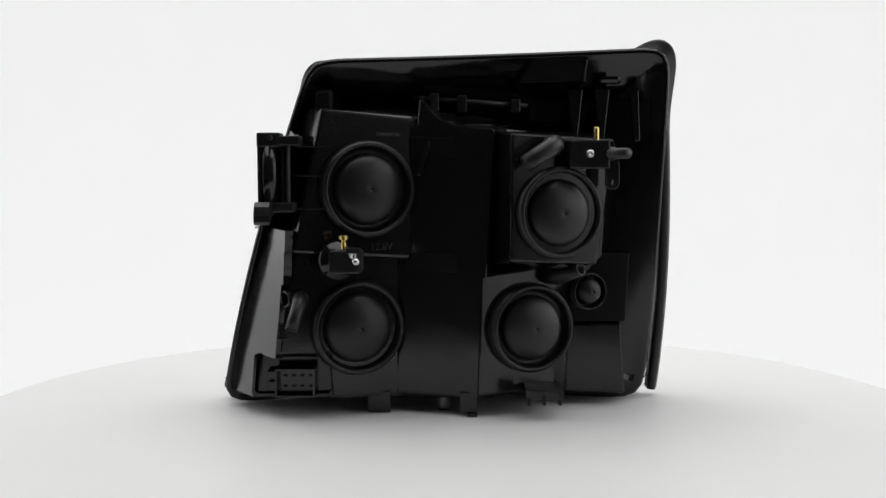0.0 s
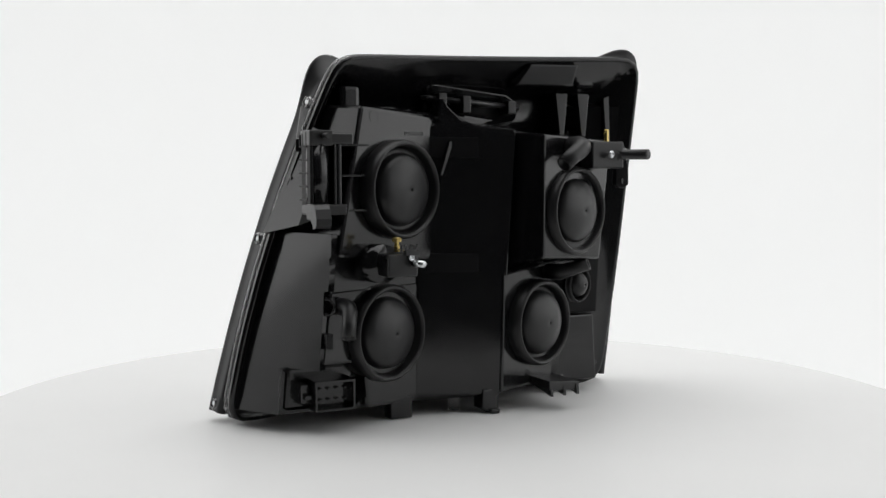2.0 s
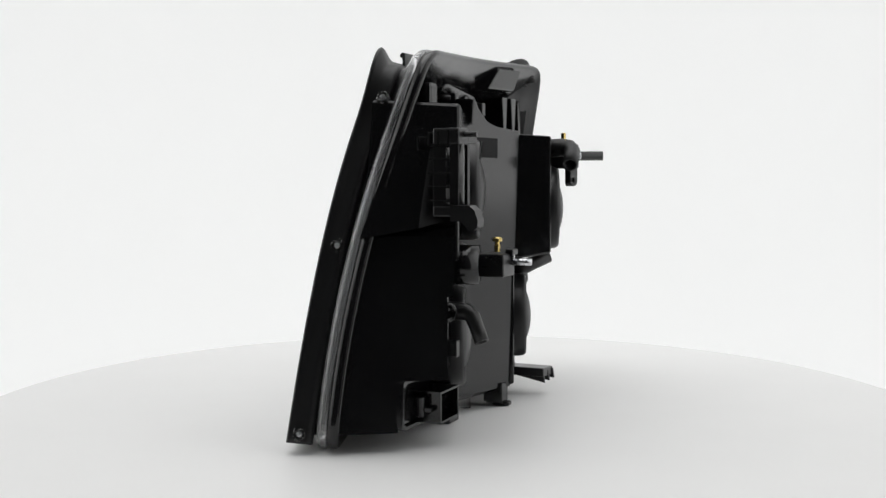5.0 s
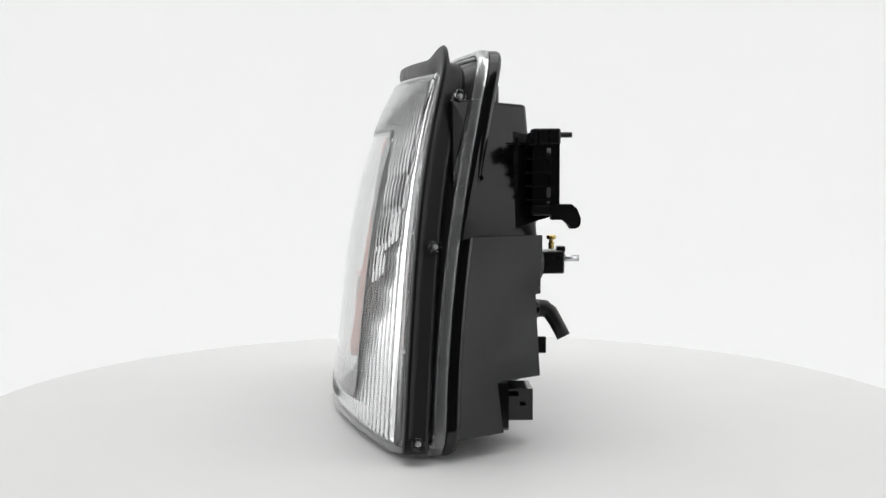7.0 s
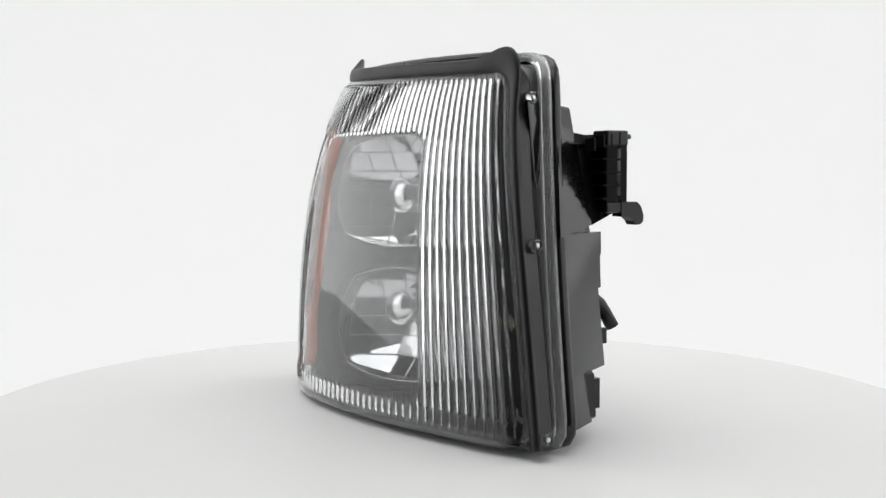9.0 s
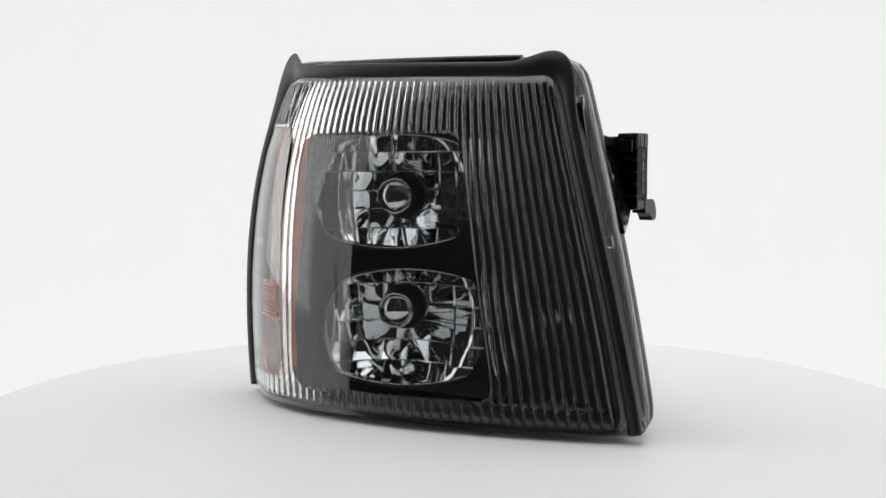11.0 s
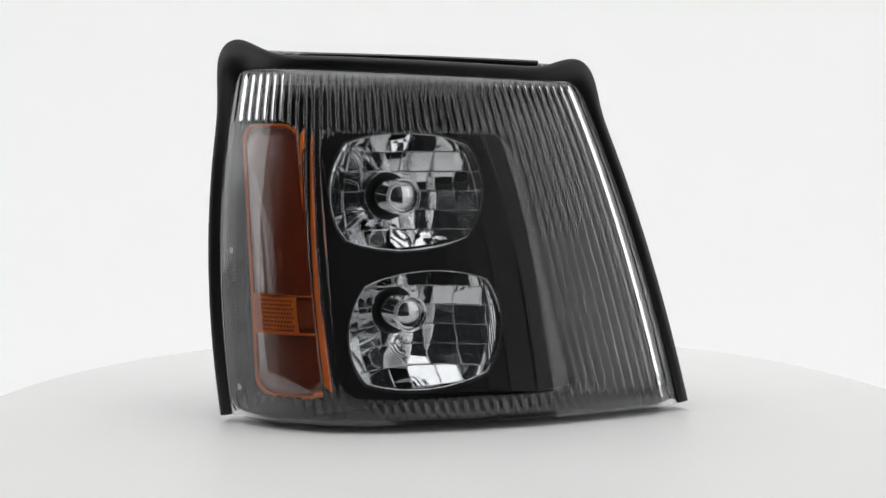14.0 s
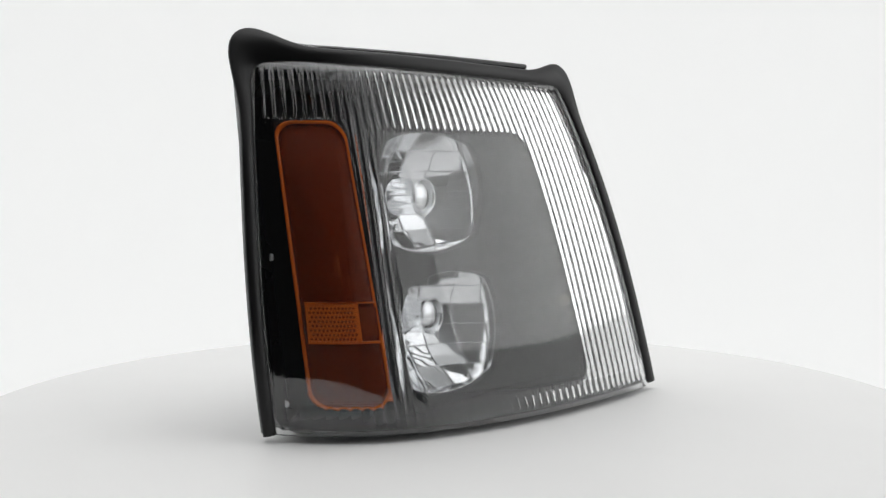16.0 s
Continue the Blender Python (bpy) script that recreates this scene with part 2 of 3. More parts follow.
def outward(pts, closed=True):
    """The way out of a loop at each of its points, in the upright plane."""
    n = len(pts)
    out = []
    for i in range(n):
        d = pts[(i + 1) % n if closed else min(i + 1, n - 1)] - pts[i - 1 if closed else max(i - 1, 0)]
        v = Vector((-d.z, 0, d.x))
        out.append(v.normalized())
    return out


def rim(bm, pts, profile, closed=True, bulge=None):
    """A bar of the given cross-section, of (outwards, y), along a loop."""
    outs = outward(pts, closed)
    rows = []
    for i, (p, o) in enumerate(zip(pts, outs)):
        up = bulge(i, p) if bulge else Vector()
        rows.append([bm.verts.new(p + o * a + Vector((0, b, 0)) + up * w) for a, b, w in profile])
    m = len(profile)
    for i in range(len(rows) if closed else len(rows) - 1):
        a, b = rows[i], rows[(i + 1) % len(rows)]
        for k in range(m):
            bm.faces.new((a[k], a[(k + 1) % m], b[(k + 1) % m], b[k]))
    if not closed:
        bm.faces.new(rows[0])
        bm.faces.new(rows[-1][::-1])


front, flange = rounded(lens_loop(), 2), rounded(flange_loop(), 3)

# black skirt between lens and flange
bm = bmesh.new()
fo, bo = outward(front), outward(flange)
loft(bm, [[p - o * 0.0035 - Vector((0, 0.0025, 0)) for p, o in zip(front, fo)],
          [p - o * 0.003 + (q - p) * 0.35 for p, q, o in zip(front, flange, fo)],
          [p - o * 0.007 + Vector((0, 0.015, 0)) for p, o in zip(flange, bo)],
          [p - o * 0.007 + Vector((0, 0.004, 0)) for p, o in zip(flange, bo)]], (False, False))
part("skirt", bm, SATIN, headlight, smooth=True)

# clear flange of the lens, glued into the housing's lip
bm = bmesh.new()
rim(bm, flange, [(-0.004, 0.0140, 0), (0.0008, 0.0136, 0), (0.0028, 0.0115, 0), (0.0042, 0.0075, 0), (0.0036, 0.0042, 0), (-0.004, 0.0042, 0)])
flange_clear = part("lens_flange", bm, MOULDED, lens, "clear flange of the lens", True)
flange_clear.visible_shadow = False

# housing: lip, tub and the stepped blocks behind the lamps
bm = bmesh.new()
rim(bm, flange, [(-0.004, 0.004, 0), (0.0015, 0.004, 0), (0.0028, 0.0025, 0), (0.003, -0.004, 0), (0.0024, -0.0056, 0), (-0.001, -0.0056, 0), (-0.004, -0.002, 0)])
part("lip", bm, BLACK, headlight, smooth=True)

bm = bmesh.new()


def inset(d, y, keep=0.0, broad=0.0, drop=0.0):
    """The flange's loop drawn in by d, by broad more along its far side and by drop more along its top."""
    more = [broad * max(0, o.x) ** 2 + drop * max(0, o.z) ** 2 for o in bo]
    return [Vector((p.x - o.x * (d + w), p.y * keep + y, p.z - o.z * (d + w))) for p, o, w in zip(flange, bo, more)]


def floor_depth(x):
    return 0.004 + 0.009 * min(1, max(0, (x + 0.05) / 0.05))


WELL = [(-0.105, 0.018), (0.112, 0.018), (0.116, 0.118), (0.148, 0.152), (0.153, 0.262), (-0.024, 0.283), (-0.112, 0.288)]


def well(p, y):
    """The point of the lamps' well that lies towards p from its middle."""
    mx, mz = 0.01, 0.15
    dx, dz = p.x - mx, p.z - mz
    best = 1e9
    for (x0, z0), (x1, z1) in zip(WELL, WELL[1:] + WELL[:1]):
        ex, ez = x1 - x0, z1 - z0
        den = dx * ez - dz * ex
        if abs(den) > 1e-12:
            t = ((x0 - mx) * ez - (z0 - mz) * ex) / den
            u = ((x0 - mx) * dz - (z0 - mz) * dx) / den
            if t > 0 and -1e-6 <= u <= 1 + 1e-6:
                best = min(best, t)
    return Vector((mx + dx * best, y, mz + dz * best))


tub = inset(0.016, 0.0, 0.0, 0.022, 0.020)
for p in tub:
    p.y = floor_depth(p.x) - 0.003
bed = inset(0.021, 0.0, 0.0, 0.024, 0.020)
for p in bed:
    p.y = floor_depth(p.x)
# the wall under the top slopes back like a hood; the other walls fall steeply
wall = inset(0.0100, 0.0025, 0.55, 0.011, 0.012)
for p, o, f in zip(wall, bo, flange):
    p.y += (f.y + 0.012 - p.y) * max(0, o.z) ** 2
loft(bm, [inset(-0.0024, -0.0052, 1), inset(-0.0016, -0.0064, 1), inset(0.0004, -0.0070, 1), inset(0.0026, -0.0060, 1), wall, tub, bed,
          [well(p, floor_depth(well(p, 0).x) + 0.001) for p in flange], [well(p, -0.028) for p in flange]], (False, True))
housing = part("housing", bm, BLACK, headlight, "glossy black moulded housing", True)


def moulded(name, rear, plane, front, base=None, width=0.0015, mat=BLACK):
    bm = bmesh.new()
    prism(bm, rear, plane, front, base, width)
    return part(name, bm, mat, housing)


# lamp blocks on the broad side: one straight flank, rear faces square to the lamps' axis
K = 0.36
moulded("upper_block", [(-0.117, 0.292), (-0.1435, 0.158), (-0.034, 0.150), (-0.026, 0.283)], (-0.0225, K, 0), (0.004, 0.004, -0.02, -0.02),
        [(-0.151, 0.296), (-0.1730, 0.158), (-0.022, 0.145), (-0.022, 0.290)], 0.003)
moulded("middle_block", [(-0.1420, 0.161), (-0.1475, 0.124), (-0.045, 0.126), (-0.045, 0.160)], (-0.013, K, 0), (0.004, 0.004, -0.02, -0.02),
        [(-0.1730, 0.161), (-0.1790, 0.124), (-0.04, 0.126), (-0.04, 0.16)], 0.002)
moulded("lower_block", [(-0.1490, 0.129), (-0.1590, 0.063), (-0.113, 0.061), (-0.109, 0.018), (-0.038, 0.018), (-0.040, 0.130)], (-0.0135, K, 0), (0.004, 0.004, -0.02, -0.02, -0.02, -0.02),
        [(-0.1790, 0.129), (-0.1920, 0.063), (-0.118, 0.058), (-0.114, 0.012), (-0.03, 0.012), (-0.03, 0.13)], 0.003)
moulded("corner_block", [(-0.180, 0.062), (-0.184, 0.020), (-0.110, 0.020), (-0.110, 0.062)], (-0.030, 0.06, 0), (0.004, 0.004, -0.01, -0.01),
        [(-0.1980, 0.064), (-0.2030, 0.018), (-0.10, 0.012), (-0.10, 0.066)], 0.003)
moulded("middle_panel", [(-0.046, 0.272), (-0.050, 0.020), (0.029, 0.0185), (0.043, 0.2725), (0.010, 0.2760), (-0.006, 0.2810), (-0.0155, 0.2900), (-0.0200, 0.2950), (-0.0225, 0.3010), (-0.0270, 0.3015), (-0.0290, 0.2780)], (-0.0465, -0.30, 0), -0.02,
        [(-0.05, 0.278), (-0.055, 0.012), (0.045, 0.012), (0.06, 0.278), (0.015, 0.280), (0.0, 0.286), (-0.012, 0.294), (-0.0175, 0.297), (-0.0215, 0.3020), (-0.0280, 0.3025), (-0.0300, 0.2800)], 0.0015)
# lamp blocks on the narrow side
moulded("upper_block", [(0.058, 0.268), (0.057, 0.151), (0.139, 0.146), (0.155, 0.263)], (-0.107, 0.345, 0), (-0.02, -0.02, 0.0, 0.0),
        [(0.040, 0.273), (0.034, 0.138), (0.146, 0.140), (0.160, 0.270)], 0.002)
moulded("lower_block", [(0.031, 0.135), (0.028, 0.021), (0.112, 0.025), (0.116, 0.118), (0.098, 0.142)], (-0.071, 0.42, 0), (-0.02, -0.02, 0.0, 0.0, -0.02),
        [(0.025, 0.14), (0.022, 0.012), (0.118, 0.018), (0.122, 0.122), (0.100, 0.150)], 0.002)
# sunk pocket round the small cap, and the rail beside it
moulded("pocket", [(0.112, 0.152), (0.112, 0.084), (0.176, 0.084), (0.180, 0.152)], (0.000, 0, 0), 0.012, width=0.002, mat=BEZEL)
moulded("rail", [(0.116, 0.082), (0.116, 0.014), (0.176, 0.012), (0.172, 0.082)], (0.0, 0, 0), 0.014, width=0.002)
# top shoulder: sloping block, lug and ribs
moulded("shoulder", [(0.067, 0.3175), (0.1325, 0.3185), (0.1345, 0.3400), (0.0800, 0.3390)], (0.096, -0.05, -0.34), 0.022,
        [(0.060, 0.316), (0.140, 0.318), (0.142, 0.342), (0.076, 0.342)], 0.002)
moulded("lug", [(0.146, 0.318), (0.170, 0.318), (0.170, 0.335), (0.146, 0.335)], (-0.004, 0, 0), 0.012, width=0.004)
for x in (0.122, 0.148):
    moulded("rib", [(x, 0.262), (x + 0.004, 0.262), (x + 0.009, 0.312), (x - 0.006, 0.312)], (-0.012, 0, 0), 0.012, width=0.001)
moulded("rib", [(0.182, 0.262), (0.188, 0.262), (0.186, 0.312), (0.178, 0.308)], (-0.006, 0, 0), 0.012, width=0.001)
moulded("tab", [(-0.126, 0.286), (-0.108, 0.286), (-0.108, 0.311), (-0.126, 0.311)], (-0.040, 0, 0), 0.005, width=0.004)

# smooth outer panel along the lower broad flank
TIERS = [(0.017, -0.0388), (0.0590, -0.0375), (0.0596, -0.0722), (0.0800, -0.0712), (0.1060, -0.0700), (0.1285, -0.0690), (0.1291, -0.0735), (0.1450, -0.0735), (0.1585, -0.0735),
         (0.1591, -0.0752), (0.179, -0.0752)]
bm = bmesh.new()
panel = []
for z, by in TIERS:
    q = (z - 0.017) / 0.162
    fx, fy = spline((-0.2150, -0.2035, -0.1905, -0.1765), q), spline((0.003, 0.001, -0.002, -0.007), q)
    slope = spline((0.665, 0.610, 0.540, 0.405), q)
    skin = []
    for k in range(9):
        y = fy + (by - fy) * k / 8
        skin.append(Vector((fx + slope * (fy - y) - 0.0012 - 0.0006 * math.sin(math.pi * min(1, (fy - y) / 0.076)), y, z)))
    panel.append(skin + [p + Vector((0.007, 0.004, 0)) for p in skin[::-1]])
rows = loft(bm, panel)
for a, b in zip(rows, rows[1:]):
    for k in (0, 8, 9, 17):
        bm.edges.get((a[k], b[k])).smooth = False
for row in (rows[0], rows[-1]):
    for k in range(18):
        bm.edges.get((row[k], row[(k + 1) % 18])).smooth = False
part("flank_panel", bm, BLACK, headlight, "", True)

# wedge plate and mounting bracket on the broad flank
bm = bmesh.new()
A0, A1 = Vector((-0.1905, -0.0045, 0.1775)), Vector((-0.1530, -0.0250, 0.2752))
B0, B1 = Vector((-0.1715, -0.0500, 0.1865)), Vector((-0.1435, -0.0500, 0.2675))
sheet = []
for inner_side in (0, 1):
    for i in range(9):
        row = []
        for j in range(9):
            u, v = i / 8, j / 8
            row.append((A0.lerp(A1, v)).lerp(B0.lerp(B1, v), u) + Vector((0.0035 * inner_side, 0, 0)))
        sheet.append(row)
grid = [[bm.verts.new(p) for p in row] for row in sheet]
for k in (0, 9):
    for i in range(k, k + 8):
        for j in range(8):
            bm.faces.new((grid[i][j], grid[i][j + 1], grid[i + 1][j + 1], grid[i + 1][j]))
rim_a = [grid[i][0].co.copy() for i in range(9)] + [grid[8][j].co.copy() for j in range(1, 9)] + [grid[i][8].co.copy() for i in range(7, -1, -1)] + [grid[0][j].co.copy() for j in range(7, 0, -1)]
loft(bm, [rim_a, [p + Vector((0.0035, 0, 0)) for p in rim_a]], (False, False))
bracket = part("mounting_bracket", bm, BLACK, headlight, "black mounting bracket with ribbed ledges", True)
# upright barrel with a cap at each end, joined to the lamp block by three shelves
bm = bmesh.new()
turn(bm, [(0.0100, 0), (0.0100, 0.056)], (-0.1632, -0.0775, 0.2035), (0, 0, 1), 28)
part("barrel", bm, BLACK, bracket, "", True)
bm = bmesh.new()
block(bm, -0.1515, -0.1490, -0.0860, -0.060, 0.204, 0.258, 0.0006)
part("web", bm, BLACK, bracket)
bm = bmesh.new()
block(bm, -0.1730, -0.1700, -0.0868, -0.0640, 0.200, 0.260, 0.0008)
part("side_plate", bm, BEZEL, bracket)
for z in (0.1985, 0.2290, 0.2560):
    bm = bmesh.new()
    prism(bm, [(-0.150, z), (-0.112, z), (-0.112, z + 0.0018), (-0.150, z + 0.0018)], (-0.0700, 0, 0), -0.035, width=0.0004)
    part("shelf", bm, BLACK, bracket)
bm = bmesh.new()
block(bm, -0.1735, -0.1520, -0.0875, -0.064, 0.2555, 0.2690, 0.0016)
block(bm, -0.1540, -0.1340, -0.0875, -0.066, 0.2570, 0.2660, 0.0012)
part("upper_cap", bm, SATIN, bracket)
bm = bmesh.new()
block(bm, -0.1735, -0.1400, -0.0875, -0.064, 0.1965, 0.2055, 0.0014)
hook = [(-0.080, 0.2060), (-0.0970, 0.2060), (-0.1015, 0.2020), (-0.1045, 0.1940), (-0.1040, 0.1885), (-0.1010, 0.1858), (-0.0960, 0.1855), (-0.0940, 0.1890), (-0.0890, 0.1930), (-0.080, 0.1930)]
loft(bm, [[(x, y, z) for y, z in hook] for x in (-0.1742, -0.1605)])
part("lower_cap", bm, SATIN, bracket)
bm = bmesh.new()
C0, C1 = Vector((-0.1570, -0.0843, 0.1960)), Vector((-0.1540, -0.0845, 0.2600))
sheet = [[B0.lerp(B1, j / 6).lerp(C0.lerp(C1, j / 6), i / 6) for j in range(7)] for i in range(7)]
loft(bm, sheet, (False, False), False)
bmesh.ops.solidify(bm, geom=bm.faces[:], thickness=0.003)
part("rib_panel", bm, BEZEL, bracket, "matt black ribbed recess", True)
for i in range(5):
    bm = bmesh.new()
    z = 0.2085 + 0.0115 * i
    block(bm, -0.1738, -0.153, -0.080, -0.0600, z, z + 0.0016, 0.0004)
    part("rib", bm, BEZEL, bracket)
for y, z in ((-0.0500, 0.2600), (-0.0600, 0.2630), (-0.0680, 0.2640), (-0.0770, 0.2655)):
    bm = bmesh.new()
    block(bm, -0.1738, -0.1600, y - 0.0022, y, z - 0.0090, z + 0.0022, 0.0004)
    part("tooth", bm, BEZEL, bracket)
bm = bmesh.new()
tube(bm, [(-0.1455, -0.083, 0.202), (-0.1455, -0.083, 0.260)], 0.0021, 12)
part("pivot_pin", bm, GREY, bracket)
bm = bmesh.new()
tube(bm, [(-0.1605, -0.086, 0.2640), (-0.1605, -0.0985, 0.2640)], 0.0024, 12)
part("stud", bm, GREY, bracket)
bm = bmesh.new()
tube(bm, [(-0.1695, -0.0215, 0.228), (-0.1660, -0.0215, 0.228)], 0.0022, 12, hollow=0.6)
part("vent_nipple", bm, BLACK, headlight)

# rubber dust caps over the bulbs
AXIS = Vector((math.sin(radians(22)), -math.cos(radians(22)), 0))


def dust_cap(tip, z, radius, deep=0.030):
    """A rubber boot: ribbed skirt, rolled rim, groove and a domed middle; tip is the dome's dimple."""
    c = Vector((tip[0], tip[1], z)) - AXIS * 0.0
    bm = bmesh.new()
    r = radius
    turn(bm, [(r * 0.96, -deep), (r * 1.0, -deep * 0.55), (r * 1.0, -0.0135), (r * 0.985, -0.0085), (r * 0.94, -0.0055), (r * 0.90, -0.0058),
              (r * 0.865, -0.0085), (r * 0.85, -0.014), (r * 0.80, -0.0175), (r * 0.74, -0.0165)], c, AXIS, 56)
    cap = part("dust_cap", bm, RUBBER, headlight, "round black rubber dust cap with a rolled rim", True)
    bm = bmesh.new()
    q = [(r * 0.75, -0.0185), (r * 0.735, -0.0150)]
    q += [(r * 0.72 * math.cos(a), -0.0125 + 0.0125 * math.sin(a)) for a in np.linspace(0, 1.50, 12)]
    q += [(0.0012, -0.0004), (0.0008, -0.0016)]
    turn(bm, q, c, AXIS, 56)
    part("dome", bm, RUBBER, cap, "", True)


dust_cap((-0.0700, -0.0690), 0.2170, 0.0455, 0.034)
dust_cap((0.1072, -0.0835), 0.1950, 0.0430, 0.034)
dust_cap((-0.0810, -0.0595), 0.0850, 0.0455, 0.034)
dust_cap((0.0842, -0.0565), 0.0841, 0.0430, 0.034)
dust_cap((0.1400, -0.0330), 0.1170, 0.0185, 0.020)


# level adjusters with brass and steel screws
def adjuster(box, screw, brass, lever):
    bm = bmesh.new()
    block(bm, *box, 0.0015)
    ob = part("adjuster", bm, SATIN, headlight, "black gear box with a brass adjusting screw")
    bm = bmesh.new()
    x, y, z = screw
    if not lever:
        z, y = z + 0.004, y + 0.001
    turn(bm, [(0.0036 if lever else 0.0020, 0.0), (0.0036, 0.0022), (0.003, 0.0028), (0.0014, 0.0030), (0.0013, 0.002)], (x, y, z), (AXIS.x, AXIS.y, 0), 18)
    part("screw", bm, STEEL, ob, "bright steel screw head", True)
    bm = bmesh.new()
    x, y, z = brass
    turn(bm, [(0.0026, -0.012), (0.0026, -0.006), (0.0020, -0.0055), (0.0020, -0.0035), (0.0042, -0.003), (0.0044, 0.0), (0.0030, 0.0008), (0.0, 0.0008)] if not lever else
         [(0.0026, -0.014), (0.0026, -0.001), (0.0020, 0.0), (0.0, 0.0)], (x, y, z), (0, 0, 1), 10)
    part("brass_spindle", bm, BRASS, ob, "hexagonal brass spindle")
    return ob


left = adjuster((-0.1075, -0.0790, -0.1005, -0.060, 0.1415, 0.1615), (-0.0865, -0.1010, 0.1545), (-0.0949, -0.0900, 0.1750), False)
bm = bmesh.new()
tube(bm, [(-0.084, -0.098, 0.1535), (-0.0815, -0.1170, 0.1535)], 0.0030, 14)
part("stud", bm, STEEL, left, "bare steel stud", True)
bm = bmesh.new()
tube(bm, [(-0.101, -0.076, 0.1515), (-0.110, -0.045, 0.1515)], 0.0175, 28, hollow=0.85)
part("collar", bm, BLACK, left, "", True)
bm = bmesh.new()
block(bm, -0.092, -0.079, -0.1035, -0.096, 0.1600, 0.1650, 0.0008)
part("clip", bm, SATIN, left)
right = adjuster((0.1105, 0.1470, -0.0880, -0.055, 0.2355, 0.2615), (0.1275, -0.0935, 0.2490), (0.1360, -0.0740, 0.2735), True)
bm = bmesh.new()
tube(bm, [(0.146, -0.078, 0.2490), (0.1495, -0.086, 0.2490), (0.1500, -0.0875, 0.2490), (0.1585, -0.1110, 0.2490)], [0.0065, 0.0065, 0.0050, 0.0050], 18)
part("drive_pin", bm, GREY, right, "round grey plastic drive pin", True)
bm = bmesh.new()
prism(bm, [(0.1440, 0.2610), (0.1440, 0.2200), (0.1475, 0.2165), (0.1525, 0.2165), (0.1560, 0.2200), (0.1560, 0.2380), (0.1510, 0.2610)], (-0.0300, -0.345, 0), -0.073, width=0.001)
part("face_plate", bm, SATIN, right)
bm = bmesh.new()
turn(bm, [(0.0030, 0), (0.0020, 0.0006), (0.0018, -0.001)], (0.1500, -0.0825, 0.2232), (AXIS.x, AXIS.y, 0), 14)
part("eyelet", bm, BLACK, right)


# breather elbows
def elbow(path, radius, label):
    bm = bmesh.new()
    tube(bm, path, radius, 16, hollow=0.7)
    part("breather_elbow", bm, RUBBER, headlight, label, True)


elbow([(-0.140, -0.045, 0.1140), (-0.1375, -0.070, 0.1145), (-0.1365, -0.0790, 0.1140), (-0.1370, -0.0840, 0.1105), (-0.1395, -0.0890, 0.1020), (-0.1425, -0.0950, 0.0900)],
      [0.0080, 0.0080, 0.0076, 0.0068, 0.0062, 0.0062], "bent black rubber breather elbow")
elbow([(0.094, -0.060, 0.2560), (0.096, -0.086, 0.2570), (0.0945, -0.0945, 0.2560), (0.090, -0.0985, 0.2530), (0.0800, -0.1005, 0.2470), (0.0690, -0.1030, 0.2395)],
      [0.0095, 0.0095, 0.009, 0.0085, 0.0078, 0.0078], "bent black rubber breather elbow")
elbow([(0.095, -0.030, 0.1330), (0.104, -0.044, 0.1330), (0.112, -0.0500, 0.1360), (0.1240, -0.0620, 0.1420)],
      [0.0080, 0.0080, 0.0070, 0.0066], "straight black breather peg")
bm = bmesh.new()
turn(bm, [(0.0085, 0), (0.0085, 0.006), (0.0075, 0.007), (0.006, 0.007), (0.006, 0.002)], (-0.1490, -0.064, 0.1150), (-0.6, -0.8, 0), 20)
part("vent_boss", bm, BLACK, headlight, "", True)
bm = bmesh.new()
block(bm, -0.157, -0.150, -0.078, -0.060, 0.078, 0.092, 0.0008)
part("clip", bm, BLACK, headlight)

# electric connector in its recess
bm = bmesh.new()
out = [(-0.1860, 0.058), (-0.1890, 0.021), (-0.1840, 0.018), (-0.1130, 0.018), (-0.1090, 0.022), (-0.1090, 0.055), (-0.1130, 0.059), (-0.1820, 0.060)]
mid = [((x + 0.148) * 0.93 - 0.148, (z - 0.039) * 0.86 + 0.039) for x, z in out]
loft(bm, [[(x, y, z) for x, z in o] for y, o in ((-0.020, out), (-0.0430, out), (-0.0434, mid), (-0.026, mid))])
connector = part("connector", bm, BLACK, headlight, "black plastic connector socket with rows of pins")
bm = bmesh.new()
loft(bm, [[(x, y, z) for x, z in o] for y, o in (
    (-0.030, [(-0.163, 0.0485), (-0.163, 0.0215), (-0.1255, 0.0215), (-0.1255, 0.0485)]),
    (-0.066, [(-0.163, 0.0485), (-0.163, 0.0215), (-0.1255, 0.0215), (-0.1255, 0.0485)]),
    (-0.066, [(-0.1612, 0.0467), (-0.1612, 0.0233), (-0.1273, 0.0233), (-0.1273, 0.0467)]),
    (-0.053, [(-0.1612, 0.0467), (-0.1612, 0.0233), (-0.1273, 0.0233), (-0.1273, 0.0467)]))])
part("shroud", bm, BLACK, connector)
bm = bmesh.new()
block(bm, -0.172, -0.164, -0.054, -0.030, 0.028, 0.045, 0.001)
block(bm, -0.170, -0.1635, -0.060, -0.052, 0.032, 0.036, 0.0005)
part("latch", bm, BLACK, connector)
for i in range(4):
    for z in (0.0300, 0.0400):
        bm = bmesh.new()
        x = -0.1565 + 0.008 * i
        block(bm, x, x + 0.003, -0.057, -0.050, z - 0.0008, z + 0.0008, 0.0002)
        part("pin", bm, BLACK, connector)

